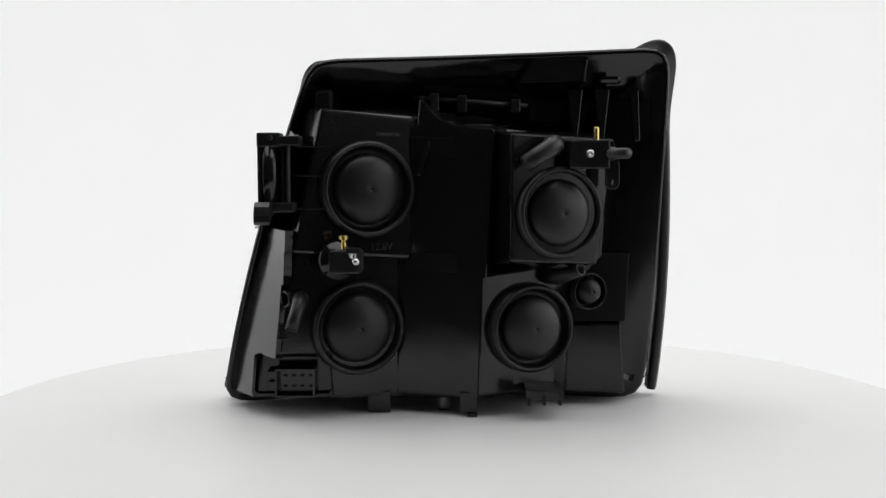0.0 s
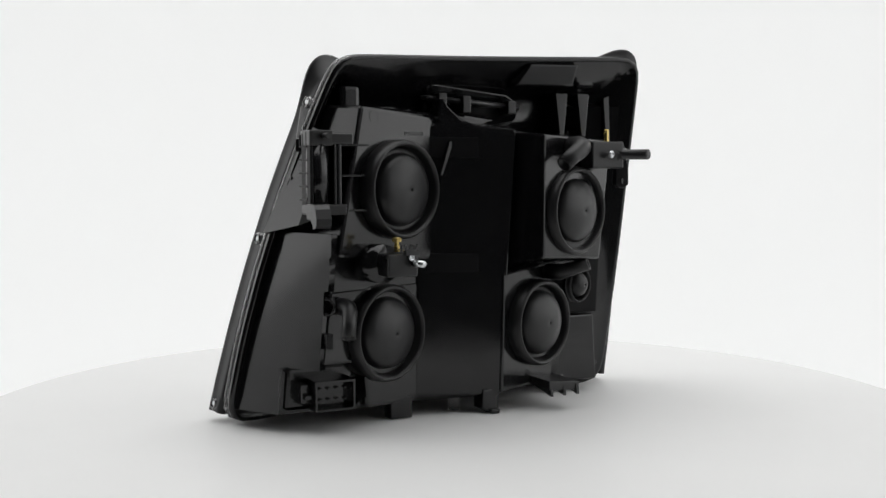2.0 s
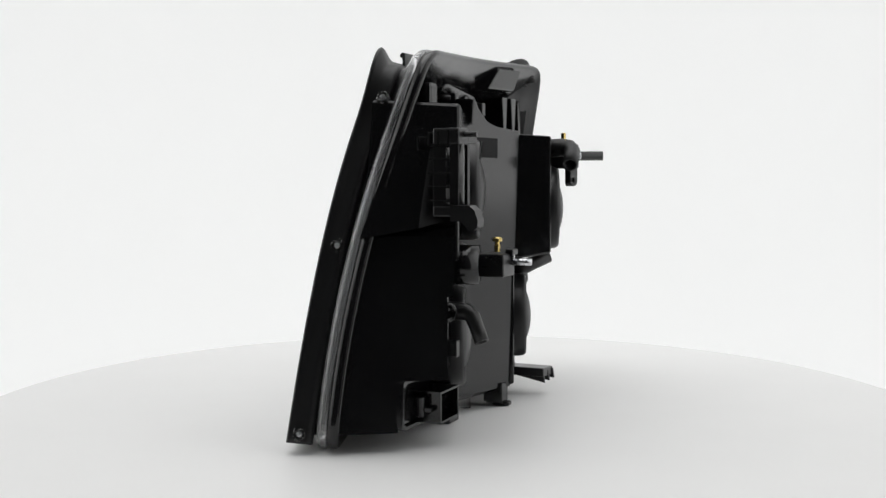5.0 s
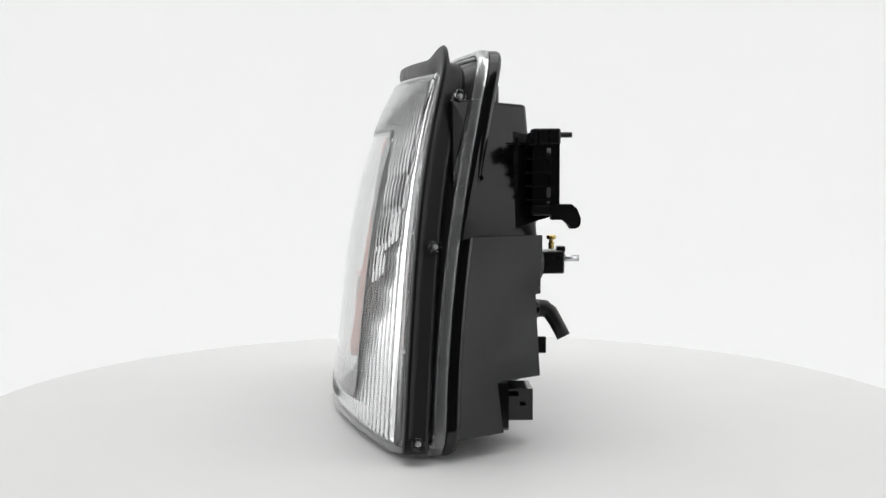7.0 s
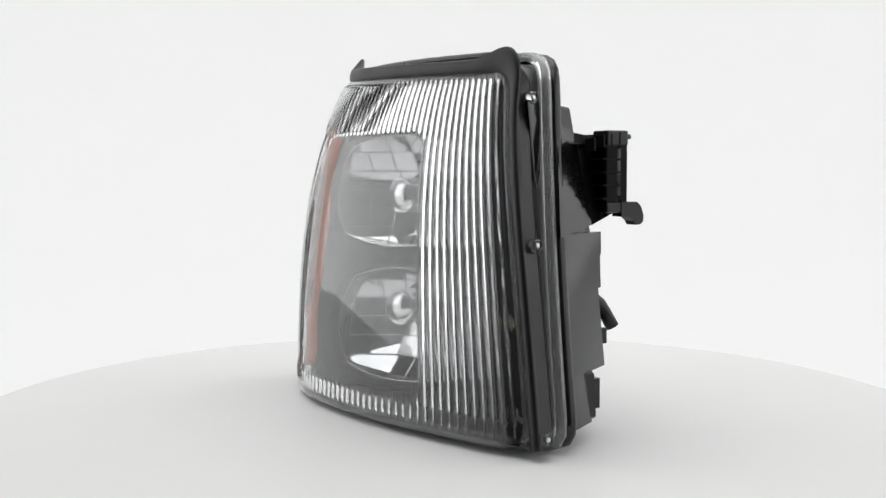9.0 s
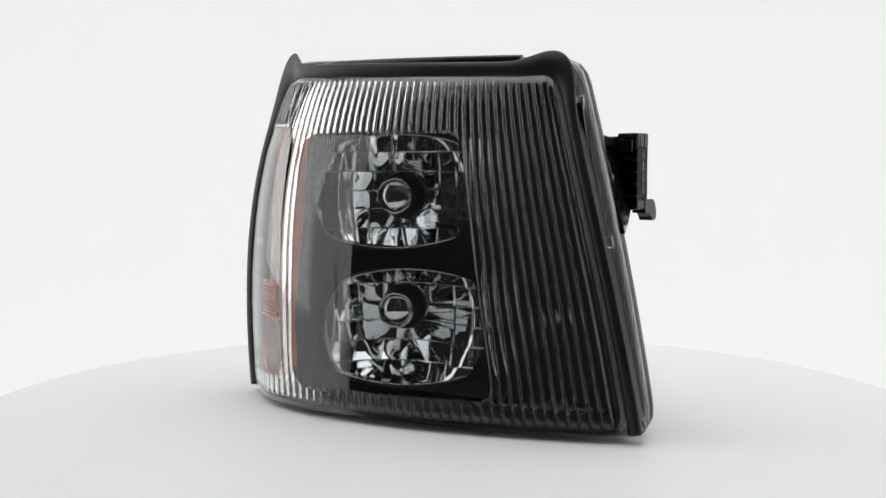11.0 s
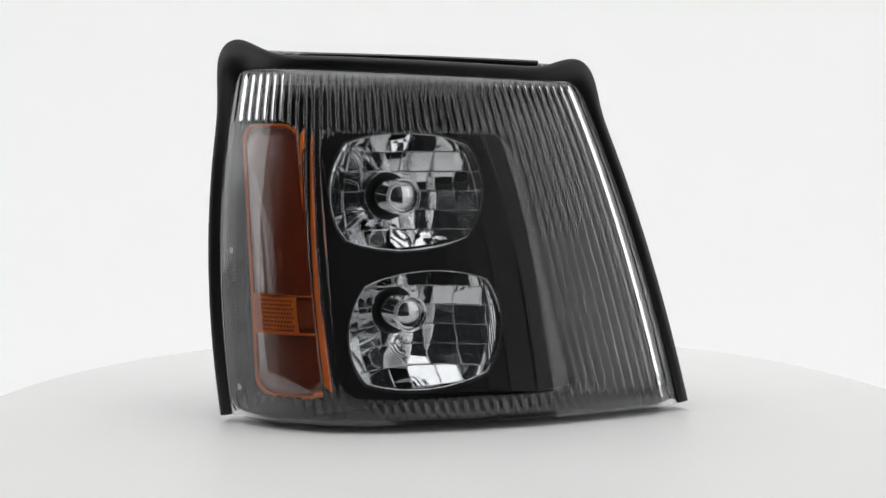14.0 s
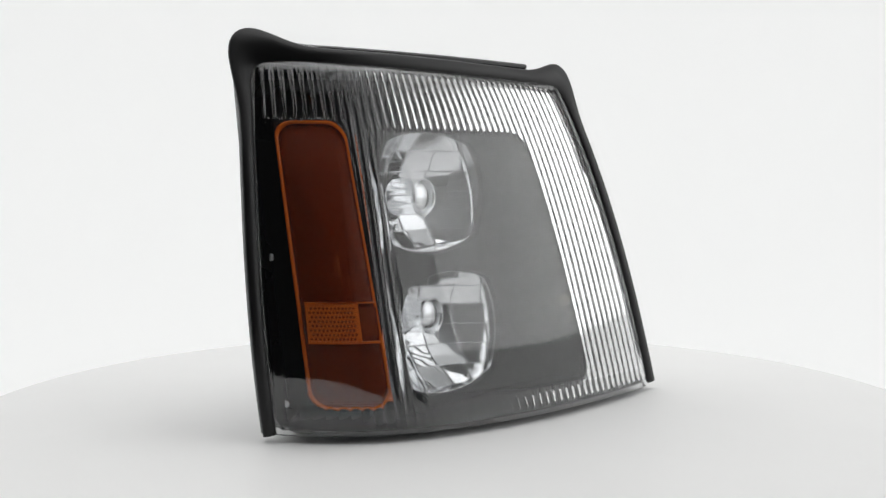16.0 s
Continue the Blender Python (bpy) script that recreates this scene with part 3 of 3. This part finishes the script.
# tray with its rod on the top
bm = bmesh.new()
prism(bm, [(-0.027, 0.272), (0.020, 0.270), (0.0830, 0.285), (0.0830, 0.300), (0.066, 0.3095), (-0.022, 0.3180), (-0.027, 0.3160)], (0.1535, 0.04, -0.51), 0.024, width=0.002)
prism(bm, [(-0.026, 0.286), (0.030, 0.276), (0.050, 0.284), (-0.010, 0.291)], (-0.010, 0.10, 0), 0.01, width=0.002)
tray = part("top_shelf", bm, BLACK, headlight)
bm = bmesh.new()
tube(bm, [(-0.026, -0.009, 0.3040), (0.078, -0.003, 0.2970)], 0.0028, 12)
tube(bm, [(-0.020, -0.008, 0.3040), (-0.026, -0.013, 0.3045), (-0.032, -0.008, 0.3045), (-0.026, -0.002, 0.3040)], 0.0018, 10)
part("spring_rod", bm, GREY, tray, "", True)
for x in (-0.013, 0.014, 0.066):
    bm = bmesh.new()
    y = -0.009 + 0.06 * (x + 0.013)
    block(bm, x - 0.0045, x + 0.0045, y - 0.007, y + 0.020, 0.290, 0.3085 - 0.07 * (x + 0.013), 0.001)
    part("cradle", bm, SATIN, tray)

# sunk plates on the middle panel
for z0, z1 in ((0.2470, 0.2660), (0.1385, 0.1560)):
    bm = bmesh.new()
    prism(bm, [(-0.040, z0), (0.008, z0 - 0.001), (0.008, z1 - 0.001), (-0.040, z1)], (-0.0471, -0.30, 0), -0.03, width=0.0003)
    part("blank_plate", bm, BEZEL, headlight, "matt black blank plate")

# moulded markings on the upper lamp block
UP = Matrix(((0.9409, 0, 0.3387, 0), (0.3387, 0, -0.9409, 0), (0, 1, 0, 0), (0, 0, 0, 1)))
words = bpy.data.curves.new("marking", "FONT")
words.body, words.size, words.extrude = "12.8V", 0.0095, 0.0002
words.materials.append(GREY)
mark = new("marking", words)
mark.parent, mark.matrix_local = headlight, Matrix.Translation((-0.0735, -0.0494, 0.1590)) @ UP
for i in range(9):
    bm = bmesh.new()
    x = -0.0675 + 0.0026 * i
    prism(bm, [(x, 0.2665), (x + 0.0017, 0.2665), (x + 0.0017, 0.2700), (x, 0.2700)], (-0.0229, K, 0), -0.015, width=0.0001)
    part("code_bar", bm, GREY, headlight)
for x, z in ((-0.1035, 0.2826), (-0.0440, 0.1600)):
    bm = bmesh.new()
    c = Vector((x, -0.0225 + K * x, z))
    turn(bm, [(0.0055, -0.002), (0.0055, 0.0002), (0.0052, 0.0002), (0.0050, 0.0001), (0.0, 0.0001)], c, (0.3387, -0.9409, 0), 20)
    part("ejector_mark", bm, BLACK, headlight)

# slanting fin between the upper cap and the middle panel
bm = bmesh.new()
prism(bm, [(-0.0300, 0.2300), (-0.0265, 0.2290), (-0.0165, 0.2560), (-0.0170, 0.2620), (-0.0205, 0.2615)], (-0.0440, 0.0, 0), -0.030, width=0.001)
part("fin", bm, BLACK, headlight)

# feet and clips under the housing
bm = bmesh.new()
prism(bm, [(0.011, 0.024), (0.011, 0.0045), (0.020, 0.0015), (0.0275, 0.0005), (0.0275, 0.024)], (-0.0530, 0, 0), -0.033, width=0.001)
prism(bm, [(0.018, 0.0045), (0.018, 0.0004), (0.0275, 0.0004), (0.0275, 0.0045)], (-0.0570, 0, 0), -0.040, width=0.0008)
part("foot", bm, BLACK, headlight)
bm = bmesh.new()
prism(bm, [(-0.078, 0.022), (-0.078, 0.0006), (-0.056, 0.0006), (-0.056, 0.022)], (-0.036, 0, 0), -0.020, width=0.001)
part("foot", bm, BLACK, headlight)
bm = bmesh.new()
tube(bm, [(-0.004, -0.02, 0.020), (-0.004, -0.02, 0.0005)], 0.0055, 16)
part("foot_stud", bm, CLEAR, headlight, "small clear stud")
bm = bmesh.new()
prism(bm, [(0.072, 0.0305), (0.072, 0.0215), (0.106, 0.0190), (0.108, 0.0275)], (-0.079, 0.06, 0), -0.02, width=0.001)
clip = part("bottom_clip", bm, SATIN, headlight)
for x in (0.0735, 0.088, 0.103):
    bm = bmesh.new()
    rows = loft(bm, [[(x + d, -0.074, 0.026), (x + d, -0.0755, 0.0155), (x + d, -0.060, 0.0185), (x + d, -0.030, 0.024)] for d in (0, 0.0025)])
    part("barb", bm, SATIN, clip)
bm = bmesh.new()
tube(bm, [(0.064, -0.035, 0.034), (0.064, -0.045, 0.034)], 0.0042, 12)
part("stop", bm, BLACK, clip)

# moulded edge of the lens: a broad bevel on the slanting side, a fine bead above and beyond
bm = bmesh.new()
edge_path = rounded(lens_loop(), 2)
rim(bm, edge_path[:N + 1], [(0.0002, -0.0030, 0), (-0.0012, 0.0006, 0), (-0.0052, 0.0030, 0), (-0.0058, 0.0020, 0), (-0.0050, -0.0016, 0), (0.0, -0.0040, 0)], False)
rim(bm, edge_path[N:3 * N + 1], [(-0.0004, 0.0010, 0), (-0.0016, 0.0014, 0), (-0.0026, 0.0008, 0), (-0.0024, -0.0016, 0), (-0.0004, -0.0016, 0)], False)
part("lens_edge", bm, MOULDED, lens, "clear moulded edge of the lens", True)

# rubber gasket round three sides of the lens, raised at the two upper corners
bm = bmesh.new()
path = lens_loop()[:3 * N + 1]
for _ in range(3):
    path = [path[0]] + [(path[i - 1] + path[i] * 2 + path[i + 1]) / 4 for i in range(1, len(path) - 1)] + [path[-1]]
corner_a, corner_b = path[N], path[2 * N]
FINE = 3
path = [Vector([spline([p[k] for p in path], i / (FINE * (len(path) - 1))) for k in range(3)]) for i in range(FINE * (len(path) - 1) + 1)]


def ear(i, p):
    a = math.exp(-((p - corner_a).length / 0.025) ** 2) * 0.0138
    b = math.exp(-((p - corner_b).length / 0.030) ** 2) * 0.0212
    m = math.exp(-((i / FINE - 1.5 * N) / (0.62 * N)) ** 4) * 0.0015
    return Vector((0.38 * b - 0.30 * a, -0.15 * a - 0.50 * b, a + b + m))


rim(bm, path, [(-0.0015, 0.0005, 0), (0.0015, 0.0022, 0.0), (0.0055, 0.0022, 0.35), (0.0095, 0.0008, 1.0), (0.0105, -0.0012, 1.0), (0.0095, -0.0030, 0.95), (0.0070, -0.0070, 0.15),
               (0.0068, -0.0155, 0.1), (0.0052, -0.0185, 0), (0.0005, -0.0195, 0), (-0.002, -0.018, 0)], False, ear)
part("gasket", bm, RUBBER, headlight, "black rubber seal with raised upper corners", True)

# thin rail that rises behind the gasket's upper run
bm = bmesh.new()
ring = []
for i in range(25):
    q = i / 24
    x = 0.152 - 0.240 * q
    z = 0.3478 - 0.0072 * q - 0.004 * max(0, 1 - q / 0.06) ** 2
    y = 0.004 + 0.010 * math.sin(math.pi * q)
    ring.append([(x, y - 0.0012, z - 0.016), (x, y - 0.0012, z), (x, y + 0.0015, z + 0.0006), (x, y + 0.0040, z - 0.0010), (x, y + 0.0040, z - 0.0035), (x, y + 0.0015, z - 0.0045), (x, y + 0.0015, z - 0.016)])
loft(bm, ring)
part("top_rail", bm, SATIN, headlight)

# clear screw bosses on the broad flank and small lugs on the other
for x, y, z in ((-0.1455, -0.0045, 0.2970), (-0.1870, 0.0180, 0.1715), (-0.2270, 0.0330, 0.0175)):
    bm = bmesh.new()
    turn(bm, [(0.0058, -0.003), (0.0058, 0.0018), (0.0050, 0.0028), (0.0036, 0.0028), (0.0030, 0.0006)], (x, y, z), (-1, -0.25, 0.15), 20)
    boss = part("screw_boss", bm, CLEAR, headlight, "clear round boss with a steel screw", True)
    bm = bmesh.new()
    turn(bm, [(0.0024, 0.0008), (0.0024, 0.0020), (0.0014, 0.0026), (0.0, 0.0022)], (x, y, z), (-1, -0.25, 0.15), 16)
    part("screw", bm, STEEL, boss, "", True)
for x, y, z in ((0.2060, 0.0520, 0.1605), (0.1985, 0.0650, 0.0350)):
    bm = bmesh.new()
    block(bm, x - 0.0015, x + 0.0015, y - 0.003, y, z - 0.003, z + 0.003, 0.0005)
    part("lug", bm, STEEL, headlight, "small bright lug")

# ---- inside the lens ----
# bezel: one slanting panel with two openings, a sunk panel beside it and a border
PLANE = (0.0465, 0.47, -0.12)


def on_plane(x, z, off=0.0):
    lid = lens_point((x - edge_low(z)) / (edge_high(z) - edge_low(z)), z).y - 0.012
    return Vector((x, min(max(PLANE[0] + PLANE[1] * x + PLANE[2] * z, 0.009), lid) + off, z))


def opening(cx, cz, a, b, n=72, grow=0.0):
    pts = []
    for i in range(n):
        t = 2 * math.pi * i / n
        u, v = math.cos(t), math.sin(t)
        m = max(abs(u), abs(v))
        u, v = u / m, v / m
        pts.append((cx + (a + grow) * u * math.sqrt(1 - 0.36 * v * v), cz + (b + grow) * v * math.sqrt(1 - 0.36 * u * u)))
    return pts


UPPER = (0.0405, 0.2140, 0.0730, 0.0550)
LOWER = (0.0225, 0.0820, 0.0740, 0.0555)
bm = bmesh.new()
edges = []
for loop_pts in ([(x, 0.016) for x in np.linspace(-0.114, 0.126, 31)] + [(x, 0.30) for x in np.linspace(0.128, -0.066, 25)], opening(*UPPER, grow=0.002), opening(*LOWER, grow=0.002)):
    vs = [bm.verts.new(on_plane(x, z)) for x, z in loop_pts]
    edges += [bm.edges.new((vs[i], vs[(i + 1) % len(vs)])) for i in range(len(vs))]
bmesh.ops.triangle_fill(bm, use_beauty=True, edges=edges)
for o in (UPPER, LOWER):
    pts = opening(*o, grow=0.002)
    loft(bm, [[on_plane(x, z) for x, z in pts], [on_plane(x, z, -0.008) for x, z in opening(*o, grow=0.0005)]], (False, False))
# sunk panel towards the narrow end, wall beside the amber, top and bottom borders
loft(bm, [[on_plane(-0.114, 0.016), on_plane(-0.066, 0.30)], [(-0.120, 0.0085, 0.016), (-0.070, 0.0085, 0.30)], [(-0.207, 0.020, 0.016), (-0.128, 0.0085, 0.30)],
          [(-0.2135, 0.034, 0.014), (-0.1335, 0.000, 0.306)]], (False, False), False)
loft(bm, [[on_plane(0.126, 0.016), on_plane(0.128, 0.30)], [(0.128, 0.072, 0.016), (0.130, 0.020, 0.30)], [(0.196, 0.034, 0.016), (0.196, -0.010, 0.30)],
          [(0.2035, 0.055, 0.014), (0.2020, 0.004, 0.318)]], (False, False), False)
for z0, z1, off in ((0.016, 0.0115, 0.0), (0.30, 0.316, 0.0)):
    row0, row1 = [], []
    for i in range(41):
        s = 0.02 + 0.96 * i / 40
        p = lens_point(s, z1)
        x = p.x
        row1.append(p - lens_normal(s, z1) * 0.006)
        if x > 0.127:
            row0.append(Vector((x, 0.050 if z0 < 0.1 else 0.0, z0)))
        else:
            y = on_plane(x, z0).y if x > -0.07 else (0.012 if z0 < 0.1 else 0.0085)
            row0.append(Vector((x, y, z0)))
    loft(bm, [row0, row1], (False, False), False)
bezel = part("bezel", bm, BEZEL, headlight, "matt black inner bezel with two openings")


# faceted reflectors with their bulb shields
def reflector(o, bulb, seed):
    cx, cz, a, b = o
    rnd = random.Random(seed)
    c = Vector(bulb)
    fwd = Vector((-math.sin(radians(24)), math.cos(radians(24)), 0))
    side = Vector((fwd.y, -fwd.x, 0))
    up = Vector((0, 0, 1))

    def lip(h, w):
        x, y, z = c.x + side.x * h, c.y + side.y * h, c.z + w
        return (PLANE[0] + PLANE[1] * x + PLANE[2] * z - 0.008 - y) / (fwd.y - PLANE[1] * fwd.x)

    def bowl(h, w, off=0.0):
        """A paraboloid about the bulb's axis, cut off behind the bezel."""
        s = min(-0.044 + (h * h + w * w) / 0.126, lip(h, w) - 0.001) + off
        return c + fwd * s + side * h + up * w

    h0, h1 = (cx - a - c.x) / side.x - 0.003, (cx + a - c.x) / side.x + 0.003
    w0, w1 = cz - b - c.z - 0.002, cz + b - c.z + 0.002
    bm = bmesh.new()
    lines = 6

    def bead(p, q, r=0.0009):
        """A rounded ridge between two facets."""
        ring = []
        for k in range(9):
            f = k / 8
            o3 = bowl(p[0] + (q[0] - p[0]) * f, p[1] + (q[1] - p[1]) * f, 0.0003)
            d = up if abs(q[0] - p[0]) > abs(q[1] - p[1]) else side
            ring.append([bm.verts.new(o3 + d * r * math.cos(t) + fwd * r * math.sin(t)) for t in (0, 0.8, 1.57, 2.34, 3.14)])
        for g0, g1 in zip(ring, ring[1:]):
            for k in range(4):
                bm.faces.new((g0[k], g0[k + 1], g1[k + 1], g1[k]))

    for j in range(lines):
        v0, v1 = w0 + (w1 - w0) * j / lines, w0 + (w1 - w0) * (j + 1) / lines
        cuts = [h0] + [h0 + (h1 - h0) * (i + rnd.uniform(-0.14, 0.14)) / 7 for i in range(1, 7)] + [h1]
        for u0, u1 in zip(cuts, cuts[1:]):
            tv, lift = rnd.uniform(-0.00022, 0.00022), rnd.uniform(-0.0002, 0.0003)
            grid = []
            for k in range(9):
                fu, row = k / 8, []
                for q in range(4):
                    fv = q / 3
                    row.append(bm.verts.new(bowl(u0 + (u1 - u0) * fu, v0 + (v1 - v0) * fv, 0.0007 * (1 - (2 * fu - 1) ** 2) + tv * (2 * fv - 1) + lift)))
                grid.append(row)
            for k in range(8):
                for q in range(3):
                    bm.faces.new((grid[k][q], grid[k + 1][q], grid[k + 1][q + 1], grid[k][q + 1]))
            if rnd.random() < 0.75:
                bead((u1, v0), (u1, v1))
        if j:
            for k in range(6):
                bead((h0 + (h1 - h0) * k / 6, v0), (h0 + (h1 - h0) * (k + 1) / 6, v0))
    dish = part("reflector", bm, CHROME, headlight, "faceted chrome reflector bowl", True, True)
    # wall from the bezel's opening down to the bowl
    top, foot = [], []
    for x, z in opening(*o, grow=0.0005):
        p = on_plane(x, z, -0.0075)
        h, w = (p - c).dot(side), z - c.z
        low = bowl(h, w, -0.001)
        top.append(p)
        foot.append(low if (low - p).dot(fwd) < -0.0005 else p - fwd * 0.0005)
    bm = bmesh.new()
    steps = []
    for k in range(4):
        steps.append([p.lerp(q, k / 3) for p, q in zip(top, foot)])
    for a, b in zip(steps, steps[1:]):
        for i in range(0, len(a), 6):
            bend = rnd.uniform(-0.0006, 0.0006)
            grid = []
            for m in range(7):
                n = (i + m) % len(a)
                off = (c - a[n]).normalized() * bend * (1 - (m / 3 - 1) ** 2)
                grid.append((bm.verts.new(a[n] + off), bm.verts.new(b[n] + off)))
            for (p0, p1), (q0, q1) in zip(grid, grid[1:]):
                bm.faces.new((p0, q0, q1, p1))
    part("bowl_wall", bm, CHROME, dish, "", True, True)
    bm = bmesh.new()
    n = len(top)
    ring = []
    for i in range(n):
        d = (top[(i + 1) % n] - top[i - 1]).normalized()
        out = d.cross(fwd).normalized()
        ring.append([top[i] + (fwd * math.sin(t) + out * math.cos(t)) * 0.0008 for t in (0, 1.05, 2.1, 3.14, 4.19, 5.24)])
    loft(bm, ring + [ring[0]], (False, False))
    part("opening_rim", bm, CHROME, dish, "", True)
    bm = bmesh.new()
    rows = [[bowl(h0 + (h1 - h0) * i / 16, w0 + (w1 - w0) * j / 16, -0.003) for i in range(17)] for j in range(17)]
    loft(bm, rows, (False, False), False)
    part("bowl_back", bm, GREY, dish, "", True)
    bm = bmesh.new()
    turn(bm, [(0.0185, -0.046), (0.0180, -0.030), (0.0172, -0.004), (0.0178, -0.001), (0.0170, 0.0), (0.0158, -0.001), (0.0154, -0.004), (0.0150, -0.006)], c, fwd, 40)
    cup = part("bulb_shield", bm, CHROME, dish, "chrome bulb shield cup", True)
    bm = bmesh.new()
    turn(bm, [(0.0149 * math.cos(t), -0.0058 + 0.0065 * math.sin(t)) for t in np.linspace(0, math.pi / 2, 10)], c, fwd, 36)
    part("cap", bm, CHROME, cup, "polished domed cap", True)
    bm = bmesh.new()
    turn(bm, [(0.0245, -0.047), (0.0245, -0.040), (0.0225, -0.038), (0.0195, -0.040)], c, fwd, 36)
    part("socket_ring", bm, SATIN, dish, "", True)
    bm = bmesh.new()
    d = bowl(-0.004, -0.031, 0.001)
    turn(bm, [(0.0048, -0.006), (0.0048, 0.001), (0.0038, 0.0016), (0.0034, -0.004)], d, fwd, 20)
    part("vent_ring", bm, CHROME, dish, "", True)


reflector(UPPER, (0.0440, 0.0290, 0.2090), 3)
reflector(LOWER, (0.0385, 0.0350, 0.0965), 8)

# side lamp bulb in the sunk panel
bm = bmesh.new()
q = [(0.005, 0.0)] + [(0.0075 * math.cos(t), 0.009 + 0.0075 * math.sin(t)) for t in np.linspace(-0.9, 1.5, 10)] + [(0.0, 0.0165)]
turn(bm, q, (-0.128, 0.006, 0.0990), (-0.1, 1, 0), 20)
side_bulb = part("side_bulb", bm, BULB, headlight, "small clear side lamp bulb", True)
bm = bmesh.new()
turn(bm, [(0.012, -0.010), (0.012, 0.0), (0.009, 0.001), (0.008, 0.0)], (-0.128, 0.006, 0.0990), (-0.1, 1, 0), 20)
part("socket", bm, GREY, side_bulb, "", True)


# amber reflector behind the broad side of the lens
def amber_point(f, z, off=0.0):
    """f runs from the outer edge to the inner edge of the amber strip."""
    q = (z - 0.030) / 0.250
    x0, x1 = 0.1865 + 0.0135 * q, 0.1185 + 0.0255 * q
    x = x0 + (x1 - x0) * f
    s = (x - edge_low(z)) / (edge_high(z) - edge_low(z))
    p = lens_point(s, z)
    return p - lens_normal(s, z) * (0.0075 + off)


def amber_outline(n=15, shrink=0.0, off=0.0):
    pts, r = [], 0.26
    corner = [(0.0, 0.0, 180, 270), (1.0, 0.0, 270, 360), (1.0, 1.0, 0, 90), (0.0, 1.0, 90, 180)]
    z0, z1 = 0.029 + shrink, 0.280 - shrink
    k = shrink / 0.062
    for fx, fz, a0, a1 in corner:
        ra, rz = r, 0.016
        cx, cz = (k + ra if fx == 0 else 1 - k - ra), (z0 + rz if fz == 0 else z1 - rz)
        for i in range(n):
            a = radians(a0 + (a1 - a0) * i / (n - 1))
            pts.append((cx + ra * math.cos(a), cz + rz * math.sin(a)))
    return pts


bm = bmesh.new()
face = amber_outline()
ringed = amber_outline(shrink=0.0022)
# the rim's glow is only its lighter orange
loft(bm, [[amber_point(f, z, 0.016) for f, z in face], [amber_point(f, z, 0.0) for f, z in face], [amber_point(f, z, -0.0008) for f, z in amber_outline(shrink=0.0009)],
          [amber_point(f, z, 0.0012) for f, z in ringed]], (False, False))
part("amber_rim", bm, AMBER_EDGE_LIT, headlight, "edge of the amber plastic, its glow painted in lighter orange", True)
bm = bmesh.new()
rings = []
for k in (1, 0.93, 0.85, 0.75, 0.62, 0.48, 0.34, 0.2, 0.08):
    rings.append([amber_point(0.5 + (f - 0.5) * k, 0.1545 + (z - 0.1545) * k, 0.0016) for f, z in ringed])
loft(bm, rings, (False, True))
bmesh.ops.solidify(bm, geom=bm.faces[:], thickness=0.003)
amber = part("amber_reflector", bm, AMBER, headlight, "dark orange amber side reflector with fine prisms", True)
# raised band, painted as if lit: two bright bars, a beaded field and a dark sunk field between them


def plate(bm, f0, f1, z0, z1, off):
    fs = [f0 + (f1 - f0) * k / 10 for k in range(11)]
    loft(bm, [[amber_point(f, z0, d) for f in fs] + [amber_point(f, z1, d) for f in fs[::-1]] for d in (0.0035, off)])


bm = bmesh.new()
plate(bm, 0.05, 0.70, 0.0885, 0.1215, -0.0002)
band = part("band", bm, AMBER_LIT, amber, "orange prism band, painted brighter as if lit")
bm = bmesh.new()
plate(bm, 0.70, 0.95, 0.0935, 0.1185, 0.0004)
part("sunk_field", bm, AMBER, amber)
for z0, z1 in ((0.0870, 0.0890), (0.1215, 0.1228)):
    bm = bmesh.new()
    plate(bm, 0.05, 0.95, z0, z1, -0.0009)
    part("bar", bm, AMBER_LIT, amber)
for k in range(12):
    for r in range(8):
        bm = bmesh.new()
        p = amber_point(0.09 + 0.047 * k + (0.0235 if r % 2 else 0), 0.0910 + 0.0038 * r, 0.0004)
        bmesh.ops.create_icosphere(bm, subdivisions=1, radius=0.0014, matrix=Matrix.Translation(p))
        part("bead", bm, AMBER, band)

def motions():
    rows = [(t, pose(0, 0, 0, 0, 0, 13.163 * t)) for t in range(17)]
    walk(headlight, rows)
    walk(turntable, rows)


motions()
